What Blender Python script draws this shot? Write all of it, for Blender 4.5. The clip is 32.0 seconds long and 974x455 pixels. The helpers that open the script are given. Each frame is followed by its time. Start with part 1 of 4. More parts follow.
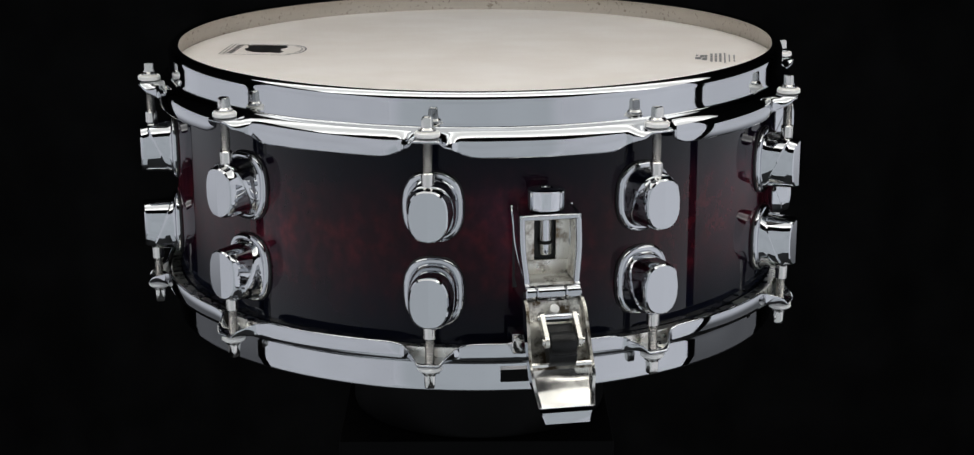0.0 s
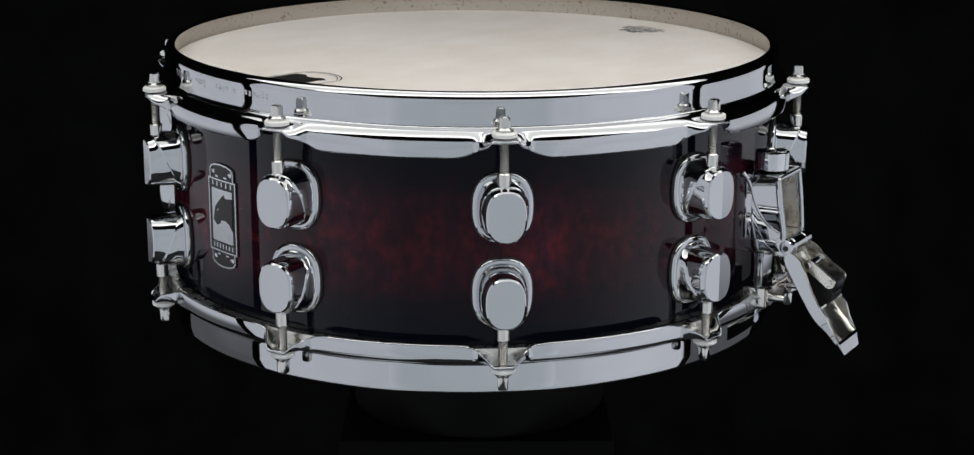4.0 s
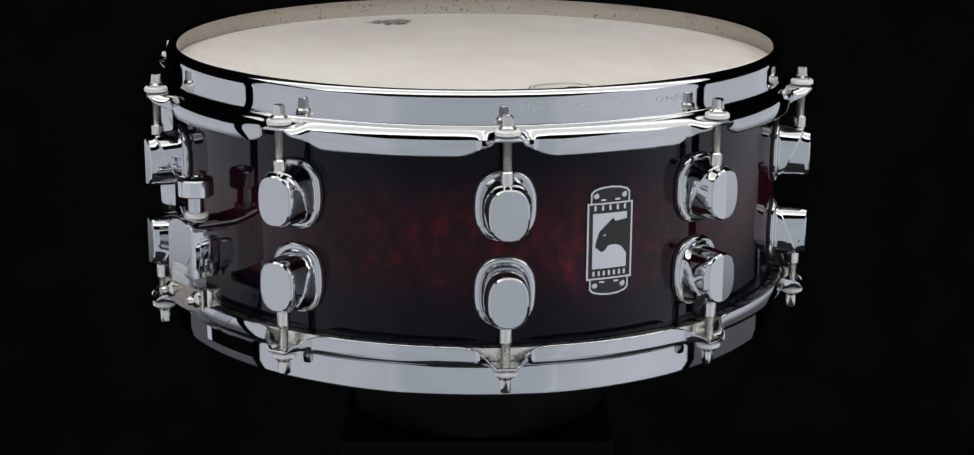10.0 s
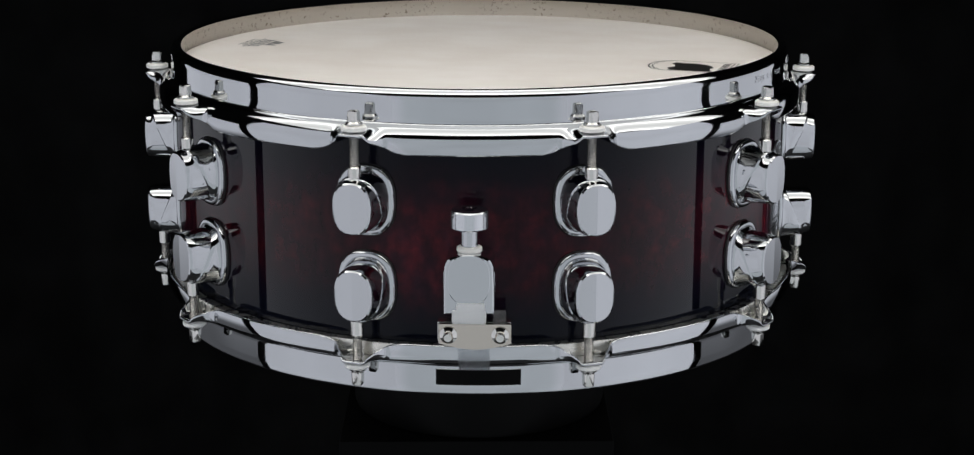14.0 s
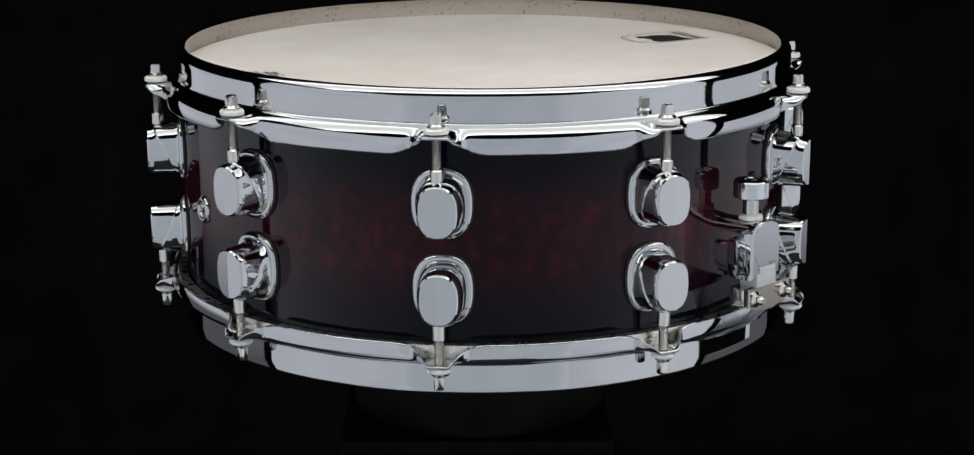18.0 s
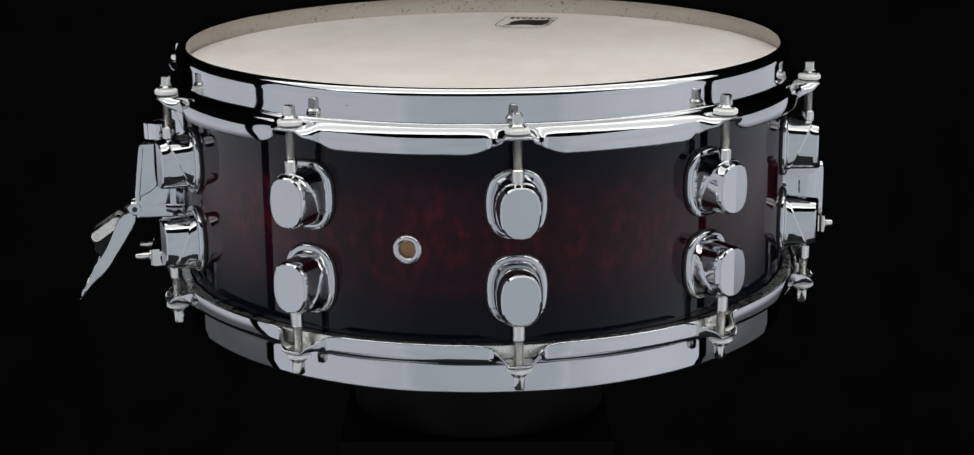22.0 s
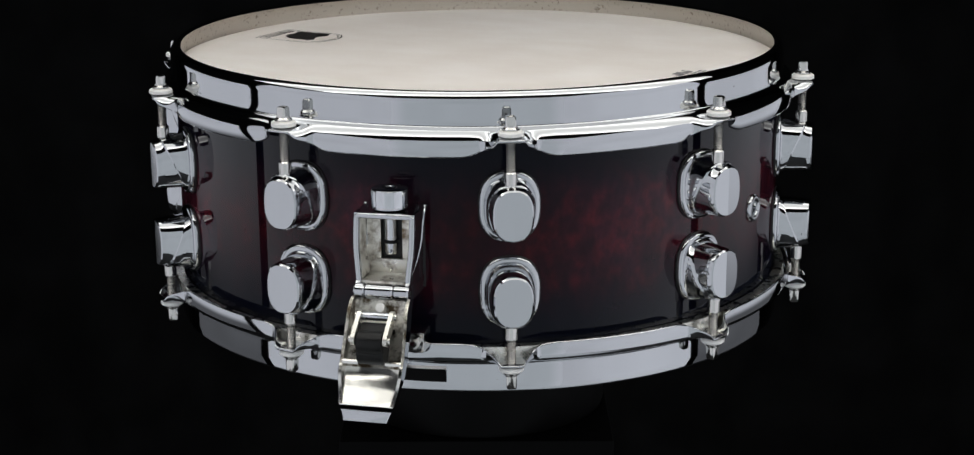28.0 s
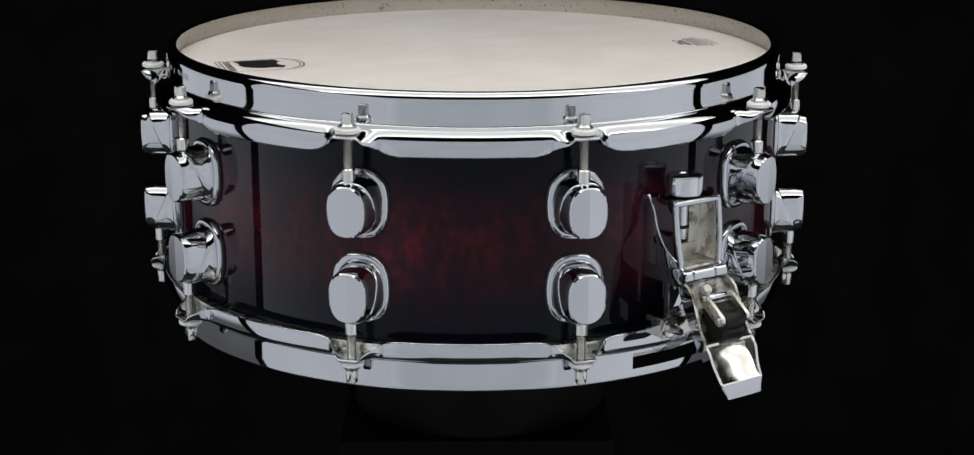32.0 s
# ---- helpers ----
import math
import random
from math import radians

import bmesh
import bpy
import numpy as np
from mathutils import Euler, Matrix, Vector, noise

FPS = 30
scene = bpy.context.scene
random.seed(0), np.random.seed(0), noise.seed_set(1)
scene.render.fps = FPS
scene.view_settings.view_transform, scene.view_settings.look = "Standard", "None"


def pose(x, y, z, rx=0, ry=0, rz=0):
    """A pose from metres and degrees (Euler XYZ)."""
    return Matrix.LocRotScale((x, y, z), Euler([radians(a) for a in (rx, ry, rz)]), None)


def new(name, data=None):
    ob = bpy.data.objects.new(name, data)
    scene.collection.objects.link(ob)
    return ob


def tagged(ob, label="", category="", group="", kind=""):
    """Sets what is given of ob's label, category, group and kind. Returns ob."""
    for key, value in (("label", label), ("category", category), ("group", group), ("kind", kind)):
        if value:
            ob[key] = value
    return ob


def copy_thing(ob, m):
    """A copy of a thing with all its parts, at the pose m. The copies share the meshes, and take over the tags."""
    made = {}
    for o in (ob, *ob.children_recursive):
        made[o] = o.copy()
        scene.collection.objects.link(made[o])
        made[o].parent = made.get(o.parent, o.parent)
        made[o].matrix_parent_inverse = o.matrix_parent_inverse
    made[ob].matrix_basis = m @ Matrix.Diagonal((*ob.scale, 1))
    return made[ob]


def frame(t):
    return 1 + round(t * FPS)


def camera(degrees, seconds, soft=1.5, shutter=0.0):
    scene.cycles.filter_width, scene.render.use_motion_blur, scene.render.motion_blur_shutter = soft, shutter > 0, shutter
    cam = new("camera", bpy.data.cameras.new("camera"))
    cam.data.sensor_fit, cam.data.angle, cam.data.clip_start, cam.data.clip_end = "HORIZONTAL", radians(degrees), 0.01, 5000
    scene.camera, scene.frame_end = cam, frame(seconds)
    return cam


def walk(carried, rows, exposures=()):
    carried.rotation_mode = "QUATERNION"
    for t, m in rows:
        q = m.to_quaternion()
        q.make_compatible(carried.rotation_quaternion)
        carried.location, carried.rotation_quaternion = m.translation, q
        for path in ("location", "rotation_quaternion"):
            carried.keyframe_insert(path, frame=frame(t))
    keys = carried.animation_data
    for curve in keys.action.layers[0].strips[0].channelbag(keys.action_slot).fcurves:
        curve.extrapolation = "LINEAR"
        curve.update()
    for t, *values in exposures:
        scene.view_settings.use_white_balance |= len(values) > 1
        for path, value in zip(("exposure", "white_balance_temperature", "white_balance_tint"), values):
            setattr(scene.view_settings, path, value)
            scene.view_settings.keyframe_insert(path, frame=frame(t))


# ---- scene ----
# A snare drum turning once in thirty seconds on a black turntable, in a dark studio lit by softboxes.
ZC = 1.0                       # height of the drum's middle over the floor
SPIN = 12.0                    # degrees a second
AXIS_OFF = (-0.00148, 0.00352)  # the drum stands a little off the turntable's axis
LEAN = (0.525, -0.068)         # and leans a little on it

cam = camera(29.88, 32.0, soft=1.3)
EYE = pose(0, -1.0732, ZC + 0.24745, 90 - 14.9025, 0, -0.2743) @ pose(0, 0, 0, 0, 0, -0.0835)
walk(cam, [(0, EYE), (32.0, EYE)], exposures=[(0, 0.0), (32.0, 0.0)])

# ---- light ----
world = bpy.data.worlds.new("studio")
scene.world = world
world.use_nodes = True
world.node_tree.nodes["Background"].inputs["Color"].default_value = (0.5, 0.55, 0.6, 1)
world.node_tree.nodes["Background"].inputs["Strength"].default_value = 0.002

FRONT_LIGHT, LEFT_LIGHT, RIGHT_LIGHT, BACK_LIGHT, TOP_LIGHT = 0.57, 0.65, 0.74, 0.66, 1.72


# ---- materials ----
def material(name, color=(0.8, 0.8, 0.8), rough=0.5, metal=0.0):
    m = bpy.data.materials.new(name)
    m.use_nodes = True
    b = m.node_tree.nodes["Principled BSDF"]
    b.inputs["Base Color"].default_value = (*color, 1)
    b.inputs["Roughness"].default_value = rough
    b.inputs["Metallic"].default_value = metal
    return m, m.node_tree.nodes, m.node_tree.links, b


def tex(nodes, links, kind, scale, detail=3.0, stretch=(1, 1, 1), coord="Object"):
    c = nodes.new("ShaderNodeTexCoord")
    mp = nodes.new("ShaderNodeMapping")
    mp.inputs["Scale"].default_value = stretch
    links.new(c.outputs[coord], mp.inputs["Vector"])
    t = nodes.new(kind)
    t.inputs["Scale"].default_value = scale
    if "Detail" in t.inputs:
        t.inputs["Detail"].default_value = detail
    links.new(mp.outputs["Vector"], t.inputs["Vector"])
    return t


def ramp(nodes, links, source, stops):
    r = nodes.new("ShaderNodeValToRGB")
    while len(r.color_ramp.elements) < len(stops):
        r.color_ramp.elements.new(0.5)
    for e, (p, c) in zip(r.color_ramp.elements, stops):
        e.position = p
        e.color = (*c, 1) if len(c) == 3 else c
    links.new(source, r.inputs["Fac"])
    return r


def bump(nodes, links, b, source, strength, distance):
    n = nodes.new("ShaderNodeBump")
    n.inputs["Strength"].default_value = strength
    n.inputs["Distance"].default_value = distance
    links.new(source, n.inputs["Height"])
    links.new(n.outputs["Normal"], b.inputs["Normal"])


def metal(name, color, rough, spread=0.04, scale=120.0, dent=0.0, dent_scale=60.0):
    """A metal whose polish varies finely."""
    m, nodes, links, b = material(name, color, rough, 1.0)
    n = tex(nodes, links, "ShaderNodeTexNoise", scale, 4)
    r = ramp(nodes, links, n.outputs["Fac"], [(0.3, (max(0, rough - spread),) * 3), (0.75, (rough + spread,) * 3)])
    links.new(r.outputs["Color"], b.inputs["Roughness"])
    if dent:
        d = tex(nodes, links, "ShaderNodeTexNoise", dent_scale, 2)
        bump(nodes, links, b, d.outputs["Fac"], dent, 0.001)
    return m


CHROME = metal("chrome", (0.57, 0.585, 0.605), 0.035, 0.02, 90)
HOOP_CHROME = metal("hoop_chrome", (0.57, 0.585, 0.605), 0.035, 0.025, 70, 0.02, 25)
NICKEL = metal("nickel", (0.70, 0.69, 0.66), 0.11, 0.06, 300)
CAST = metal("raw_cast_metal", (0.80, 0.78, 0.71), 0.36, 0.12, 160, 0.12, 160)
CAST.node_tree.nodes["Principled BSDF"].inputs["Metallic"].default_value = 0.8
WORN_NICKEL = metal("worn_nickel", (0.60, 0.55, 0.49), 0.13, 0.07, 220, 0.1, 60)
SATIN = metal("satin_chrome", (0.66, 0.675, 0.70), 0.10, 0.05, 160, 0.05, 90)
POLISHED = metal("rubbed_cast_metal", (0.80, 0.79, 0.75), 0.20, 0.07, 140, 0.12, 120)
ALUMINIUM = metal("aluminium", (0.78, 0.76, 0.70), 0.3, 0.1, 200)


def stain(m, clean, dirt, scale, low, high):
    """Brown oxide in uneven spots."""
    nodes, links = m.node_tree.nodes, m.node_tree.links
    n = tex(nodes, links, "ShaderNodeTexNoise", scale, 5)
    n.inputs["Roughness"].default_value = 0.65
    r = ramp(nodes, links, n.outputs["Fac"], [(low, clean), (high, dirt)])
    links.new(r.outputs["Color"], nodes["Principled BSDF"].inputs["Base Color"])


stain(CAST, (0.84, 0.82, 0.76), (0.17, 0.12, 0.07), 95, 0.48, 0.66)

GRIMY = metal("grimy_cast_metal", (0.80, 0.78, 0.71), 0.36, 0.12, 160, 0.12, 160)
GRIMY.node_tree.nodes["Principled BSDF"].inputs["Metallic"].default_value = 0.8
stain(GRIMY, (0.80, 0.775, 0.70), (0.085, 0.062, 0.036), 110, 0.44, 0.60)
stain(HOOP_CHROME, (0.57, 0.585, 0.605), (0.16, 0.15, 0.14), 240, 0.735, 0.77)


def thread_material():
    m, nodes, links, b = material("threaded_steel", (0.62, 0.60, 0.57), 0.25, 1.0)
    w = tex(nodes, links, "ShaderNodeTexWave", 380, 0)
    w.bands_direction = "Z"
    bump(nodes, links, b, w.outputs["Fac"], 0.8, 0.0006)
    return m


def rim_material():
    """The unpolished, pitted inside of the counterhoop."""
    m, nodes, links, b = material("pitted_nickel", (0.7, 0.67, 0.62), 0.38, 0.55)
    pits = tex(nodes, links, "ShaderNodeTexNoise", 420, 3)
    haze = tex(nodes, links, "ShaderNodeTexNoise", 45, 3)
    r1 = ramp(nodes, links, pits.outputs["Fac"], [(0.58, (0.0,) * 3), (0.68, (1.0,) * 3)])
    r2 = ramp(nodes, links, haze.outputs["Fac"], [(0.40, (0.0,) * 3), (0.60, (1.0,) * 3)])
    mul = nodes.new("ShaderNodeMath")
    mul.operation = "MULTIPLY"
    links.new(r1.outputs["Color"], mul.inputs[0])
    links.new(r2.outputs["Color"], mul.inputs[1])
    mix = nodes.new("ShaderNodeMix")
    mix.data_type = "RGBA"
    links.new(mul.outputs[0], mix.inputs["Factor"])
    mix.inputs["A"].default_value = (0.54, 0.505, 0.455, 1)
    mix.inputs["B"].default_value = (0.24, 0.20, 0.16, 1)
    links.new(mix.outputs["Result"], b.inputs["Base Color"])
    return m


def lacquer_material():
    """Burl veneer under gloss lacquer: deep red round the middle, burst to black at both edges."""
    m, nodes, links, b = material("red_burst_lacquer", (0.05, 0.01, 0.01), 0.35)
    c = nodes.new("ShaderNodeTexCoord")
    s = nodes.new("ShaderNodeSeparateXYZ")
    links.new(c.outputs["Object"], s.inputs[0])
    a = nodes.new("ShaderNodeMath")
    a.operation = "ABSOLUTE"
    links.new(s.outputs["Z"], a.inputs[0])
    wob = tex(nodes, links, "ShaderNodeTexNoise", 30, 2)
    wm = nodes.new("ShaderNodeMath")
    wm.operation = "MULTIPLY_ADD"
    links.new(wob.outputs["Fac"], wm.inputs[0])
    wm.inputs[1].default_value = 0.012
    links.new(a.outputs[0], wm.inputs[2])
    band = ramp(nodes, links, wm.outputs[0], [(0.012, (1,) * 3), (0.026, (0.75,) * 3), (0.038, (0.2,) * 3), (0.050, (0.0,) * 3)])
    burl = tex(nodes, links, "ShaderNodeTexNoise", 120, 5, (1, 1, 0.9))
    burl.inputs["Roughness"].default_value = 0.52
    burl.inputs["Distortion"].default_value = 0.15
    patch = tex(nodes, links, "ShaderNodeTexNoise", 11, 3, (1, 1, 0.5))
    fine = tex(nodes, links, "ShaderNodeTexNoise", 260, 4, (1, 1, 0.4))
    col = ramp(nodes, links, burl.outputs["Fac"], [(0.26, (0.013, 0.0042, 0.0085)), (0.48, (0.024, 0.0050, 0.0095)), (0.62, (0.042, 0.0058, 0.0098)), (0.82, (0.078, 0.0085, 0.0125))])
    mix0 = nodes.new("ShaderNodeMix")
    mix0.data_type, mix0.blend_type = "RGBA", "MULTIPLY"
    fr = ramp(nodes, links, fine.outputs["Fac"], [(0.3, (0.6,) * 3), (0.7, (1.25,) * 3)])
    mix0.inputs["Factor"].default_value = 0.7
    links.new(col.outputs["Color"], mix0.inputs["A"])
    links.new(fr.outputs["Color"], mix0.inputs["B"])
    mix1 = nodes.new("ShaderNodeMix")
    mix1.data_type, mix1.blend_type = "RGBA", "MULTIPLY"
    mix1.inputs["Factor"].default_value = 1.0
    pr = ramp(nodes, links, patch.outputs["Fac"], [(0.36, (0.70,) * 3), (0.52, (1.2,) * 3), (0.66, (2.9,) * 3)])
    links.new(mix0.outputs["Result"], mix1.inputs["A"])
    links.new(pr.outputs["Color"], mix1.inputs["B"])
    mix = nodes.new("ShaderNodeMix")
    mix.data_type = "RGBA"
    links.new(band.outputs["Color"], mix.inputs["Factor"])
    mix.inputs["A"].default_value = (0.0030, 0.0038, 0.0085, 1)
    links.new(mix1.outputs["Result"], mix.inputs["B"])
    links.new(mix.outputs["Result"], b.inputs["Base Color"])
    b.inputs["Specular IOR Level"].default_value = 0.0
    # coat sheen set by viewing angle: weak square on, strongest midway, less at grazing
    lw = nodes.new("ShaderNodeLayerWeight")
    lw.inputs["Blend"].default_value = 0.5
    gloss = ramp(nodes, links, lw.outputs["Facing"], [(0.03, (0.24,) * 3), (0.12, (0.36,) * 3), (0.34, (0.95,) * 3), (0.56, (0.90,) * 3), (0.74, (0.58,) * 3), (0.95, (0.45,) * 3)])
    links.new(gloss.outputs["Color"], b.inputs["Coat Weight"])
    b.inputs["Coat Roughness"].default_value = 0.012
    b.inputs["Coat IOR"].default_value = 1.48
    return m


def head_material():
    """Coated drum skin: warm white, faintly smudged by playing, letting some light through."""
    m, nodes, links, b = material("coated_skin", (0.8, 0.77, 0.73), 0.6)
    b.inputs["Specular IOR Level"].default_value = 0.08
    big = tex(nodes, links, "ShaderNodeTexNoise", 9, 4)
    small = tex(nodes, links, "ShaderNodeTexNoise", 700, 3)
    streak = tex(nodes, links, "ShaderNodeTexNoise", 22, 6, (1, 1.6, 1))
    r = ramp(nodes, links, big.outputs["Fac"], [(0.3, (0.885, 0.836, 0.796)), (0.7, (0.936, 0.896, 0.864))])
    r2 = ramp(nodes, links, streak.outputs["Fac"], [(0.35, (0.945, 0.93, 0.915)), (0.65, (1, 1, 1))])
    mix = nodes.new("ShaderNodeMix")
    mix.data_type, mix.blend_type = "RGBA", "MULTIPLY"
    mix.inputs["Factor"].default_value = 1.0
    links.new(r.outputs["Color"], mix.inputs["A"])
    links.new(r2.outputs["Color"], mix.inputs["B"])
    links.new(mix.outputs["Result"], b.inputs["Base Color"])
    bump(nodes, links, b, small.outputs["Fac"], 0.25, 0.0003)
    t = nodes.new("ShaderNodeBsdfTranslucent")
    t.inputs["Color"].default_value = (0.85, 0.8, 0.72, 1)
    sh = nodes.new("ShaderNodeMixShader")
    sh.inputs[0].default_value = 0.04
    links.new(b.outputs[0], sh.inputs[1])
    links.new(t.outputs[0], sh.inputs[2])
    links.new(sh.outputs[0], nodes["Material Output"].inputs["Surface"])
    return m


def black_material(name, color, rough, spread, scale, gloss=0.5):
    m, nodes, links, b = material(name, (color,) * 3, rough)
    b.inputs["Specular IOR Level"].default_value = gloss
    n = tex(nodes, links, "ShaderNodeTexNoise", scale, 4)
    r = ramp(nodes, links, n.outputs["Fac"], [(0.3, (color * (1 - spread),) * 3), (0.7, (color * (1 + spread),) * 3)])
    links.new(r.outputs["Color"], b.inputs["Base Color"])
    return m


def glow_material(name, color, strength, fade, ends=None):
    """The lit diffuser of a softbox, nearly even. fade: axis, whether it runs both ways from the middle,
    and the stretch along which the strength glides from (strength x share) to strength; ends: the colour at the far end."""
    m, nodes, links, b = material(name, (0.02, 0.02, 0.02), 0.8)
    axis, both, start, stop, share = fade
    c = nodes.new("ShaderNodeTexCoord")
    s = nodes.new("ShaderNodeSeparateXYZ")
    links.new(c.outputs["Object"], s.inputs[0])
    along = s.outputs[axis]
    if both:
        a = nodes.new("ShaderNodeMath")
        a.operation = "ABSOLUTE"
        links.new(along, a.inputs[0])
        along = a.outputs[0]
    f = nodes.new("ShaderNodeMapRange")
    f.interpolation_type = "SMOOTHSTEP"
    f.inputs["From Min"].default_value, f.inputs["From Max"].default_value = start, stop
    links.new(along, f.inputs["Value"])
    power = nodes.new("ShaderNodeMath")
    power.operation = "MULTIPLY_ADD"
    links.new(f.outputs["Result"], power.inputs[0])
    power.inputs[1].default_value, power.inputs[2].default_value = strength * (1 - share), strength * share
    links.new(power.outputs[0], b.inputs["Emission Strength"])
    tint = ramp(nodes, links, f.outputs["Result"], [(0.0, color), (1.0, ends or color)])
    n = tex(nodes, links, "ShaderNodeTexNoise", 1.4, 2)
    cloud = ramp(nodes, links, n.outputs["Fac"], [(0.3, (0.90,) * 3), (0.7, (1.05,) * 3)])
    mix = nodes.new("ShaderNodeMix")
    mix.data_type, mix.blend_type = "RGBA", "MULTIPLY"
    mix.inputs["Factor"].default_value = 1.0
    links.new(tint.outputs["Color"], mix.inputs["A"])
    links.new(cloud.outputs["Color"], mix.inputs["B"])
    links.new(mix.outputs["Result"], b.inputs["Emission Color"])
    return m


def two_bank_glow(name, color, strength, y0, y1):
    """An overhead diffuser with two rows of lamps behind it: dimmer between them."""
    m, nodes, links, b = material(name, (0.02, 0.02, 0.02), 0.8)
    c = nodes.new("ShaderNodeTexCoord")
    s = nodes.new("ShaderNodeSeparateXYZ")
    links.new(c.outputs["Object"], s.inputs[0])
    f = nodes.new("ShaderNodeMapRange")
    f.inputs["From Min"].default_value, f.inputs["From Max"].default_value = y0, y1
    links.new(s.outputs["Y"], f.inputs["Value"])
    r = ramp(nodes, links, f.outputs["Result"], [(p, tuple(k * v for v in color)) for p, k in ((0.0, 0.32), (0.06, 0.36), (0.15, 1.0), (0.26, 0.36), (0.50, 0.27), (0.70, 0.34), (0.82, 0.74), (0.92, 0.32), (1.0, 0.28))])
    r.color_ramp.interpolation = "EASE"
    links.new(r.outputs["Color"], b.inputs["Emission Color"])
    b.inputs["Emission Strength"].default_value = strength
    return m


def strap_material():
    m, nodes, links, b = material("clear_plastic_strap", (0.9, 0.91, 0.92), 0.25)
    b.inputs["Transmission Weight"].default_value = 0.97
    b.inputs["IOR"].default_value = 1.25
    n = tex(nodes, links, "ShaderNodeTexNoise", 150, 3)
    bump(nodes, links, b, n.outputs["Fac"], 0.1, 0.0005)
    return m


def wood_material():
    m, nodes, links, b = material("maple_ply", (0.5, 0.3, 0.14), 0.5)
    n = tex(nodes, links, "ShaderNodeTexNoise", 60, 4, (1, 1, 0.15))
    r = ramp(nodes, links, n.outputs["Fac"], [(0.3, (0.42, 0.22, 0.09)), (0.7, (0.6, 0.36, 0.17))])
    links.new(r.outputs["Color"], b.inputs["Base Color"])
    return m


THREAD = thread_material()
RIM_INSIDE = rim_material()
LACQUER = lacquer_material()
SKIN = head_material()
STRAP = strap_material()
WOOD = wood_material()
MILKY = material("milky_plastic", (0.88, 0.89, 0.90), 0.3)[0]
MILKY.node_tree.nodes["Principled BSDF"].inputs["Transmission Weight"].default_value = 0.25
RUBBER = black_material("black_rubber", 0.007, 0.38, 0.3, 200, 0.25)
# gasket black, also used as the shade in the throw-off's slot
GASKET_AND_SLOT_SHADE = black_material("black_gasket_and_slot_shade", 0.008, 0.5, 0.2, 200)
INK = black_material("black_ink", 0.012, 0.5, 0.4, 160)
GREY_INK = black_material("grey_ink", 0.20, 0.6, 0.4, 200)
BADGE_BLACK = black_material("badge_black_enamel", 0.010, 0.3, 0.2, 100)
BADGE_SILVER = metal("badge_silver", (0.62, 0.64, 0.66), 0.22, 0.05, 200)
ETCH = metal("etched_steel", (0.62, 0.63, 0.65), 0.24, 0.2, 900, 0.5, 900)
NYLON = material("white_nylon", (0.90, 0.89, 0.86), 0.35)[0]
SHAFT_BLACK = black_material("black_oxide_steel", 0.02, 0.35, 0.3, 150)
PLINTH_BLACK = black_material("matt_black_paint", 0.0020, 0.55, 0.3, 18, 0.05)
TABLE_BLACK = black_material("black_turntable_plastic", 0.0024, 0.5, 0.25, 30, 0.07)
CLOTH = black_material("black_cloth", 0.010, 0.95, 0.3, 12, 0.05)
FLOOR_PAINT = black_material("dark_studio_floor", 0.026, 0.6, 0.06, 6)
WALL_BLACK = black_material("black_wall_paint", 0.03, 0.8, 0.3, 5)
FABRIC = black_material("softbox_black_fabric", 0.012, 0.85, 0.3, 20)
COOL, PALE = (0.915, 0.98, 1.045), (0.94, 0.968, 1.05)
GLOW_FRONT = glow_material("front_diffuser_glow", COOL, FRONT_LIGHT * 1.16, ("X", True, 0.66, 0.86, 0.84), PALE)
GLOW_LEFT = glow_material("left_diffuser_glow", PALE, LEFT_LIGHT, ("X", False, -0.70, 0.10, 0.97))
GLOW_RIGHT = glow_material("right_diffuser_glow", PALE, RIGHT_LIGHT, ("X", False, -0.70, 0.10, 0.86))
GLOW_BACK = glow_material("rear_diffuser_glow", PALE, BACK_LIGHT, ("Z", False, 0.48, 0.76, 0.16))
GLOW_LOW = glow_material("low_diffuser_glow", COOL, FRONT_LIGHT * 0.95, ("Y", False, -0.50, -1.00, 0.80))
GLOW_TOP = two_bank_glow("overhead_diffuser_glow", (1.0, 0.99, 0.95), TOP_LIGHT * 2.3, -0.51, 0.03)


# ---- mesh helpers ----
def mesh_object(name, bm, mat, sharp=32):
    me = bpy.data.meshes.new(name)
    bmesh.ops.recalc_face_normals(bm, faces=bm.faces)
    bm.to_mesh(me)
    bm.free()
    for m in (mat if isinstance(mat, (list, tuple)) else [mat]):
        me.materials.append(m)
    me.polygons.foreach_set("use_smooth", [True] * len(me.polygons))
    me.set_sharp_from_angle(angle=radians(sharp))
    return new(name, me)


def part(name, bm, mat, parent, label="", sharp=32):
    ob = mesh_object(name, bm, mat, sharp)
    ob.parent = parent
    if label:
        tagged(ob, label)
    return ob


def loft(rings, bm=None, loop=False, caps=True, slot=0):
    """A skin over closed rings of equal length; loop joins the last to the first."""
    bm = bm or bmesh.new()
    rows = [[bm.verts.new(p) for p in r] for r in rings]
    n = len(rows[0])
    pairs = list(zip(rows, rows[1:])) + ([(rows[-1], rows[0])] if loop else [])
    for a, b in pairs:
        for i in range(n):
            f = bm.faces.new((a[i], a[(i + 1) % n], b[(i + 1) % n], b[i]))
            f.material_index = slot
    if caps and not loop:
        bm.faces.new(rows[0][::-1]).material_index = slot
        bm.faces.new(rows[-1]).material_index = slot
    return bm


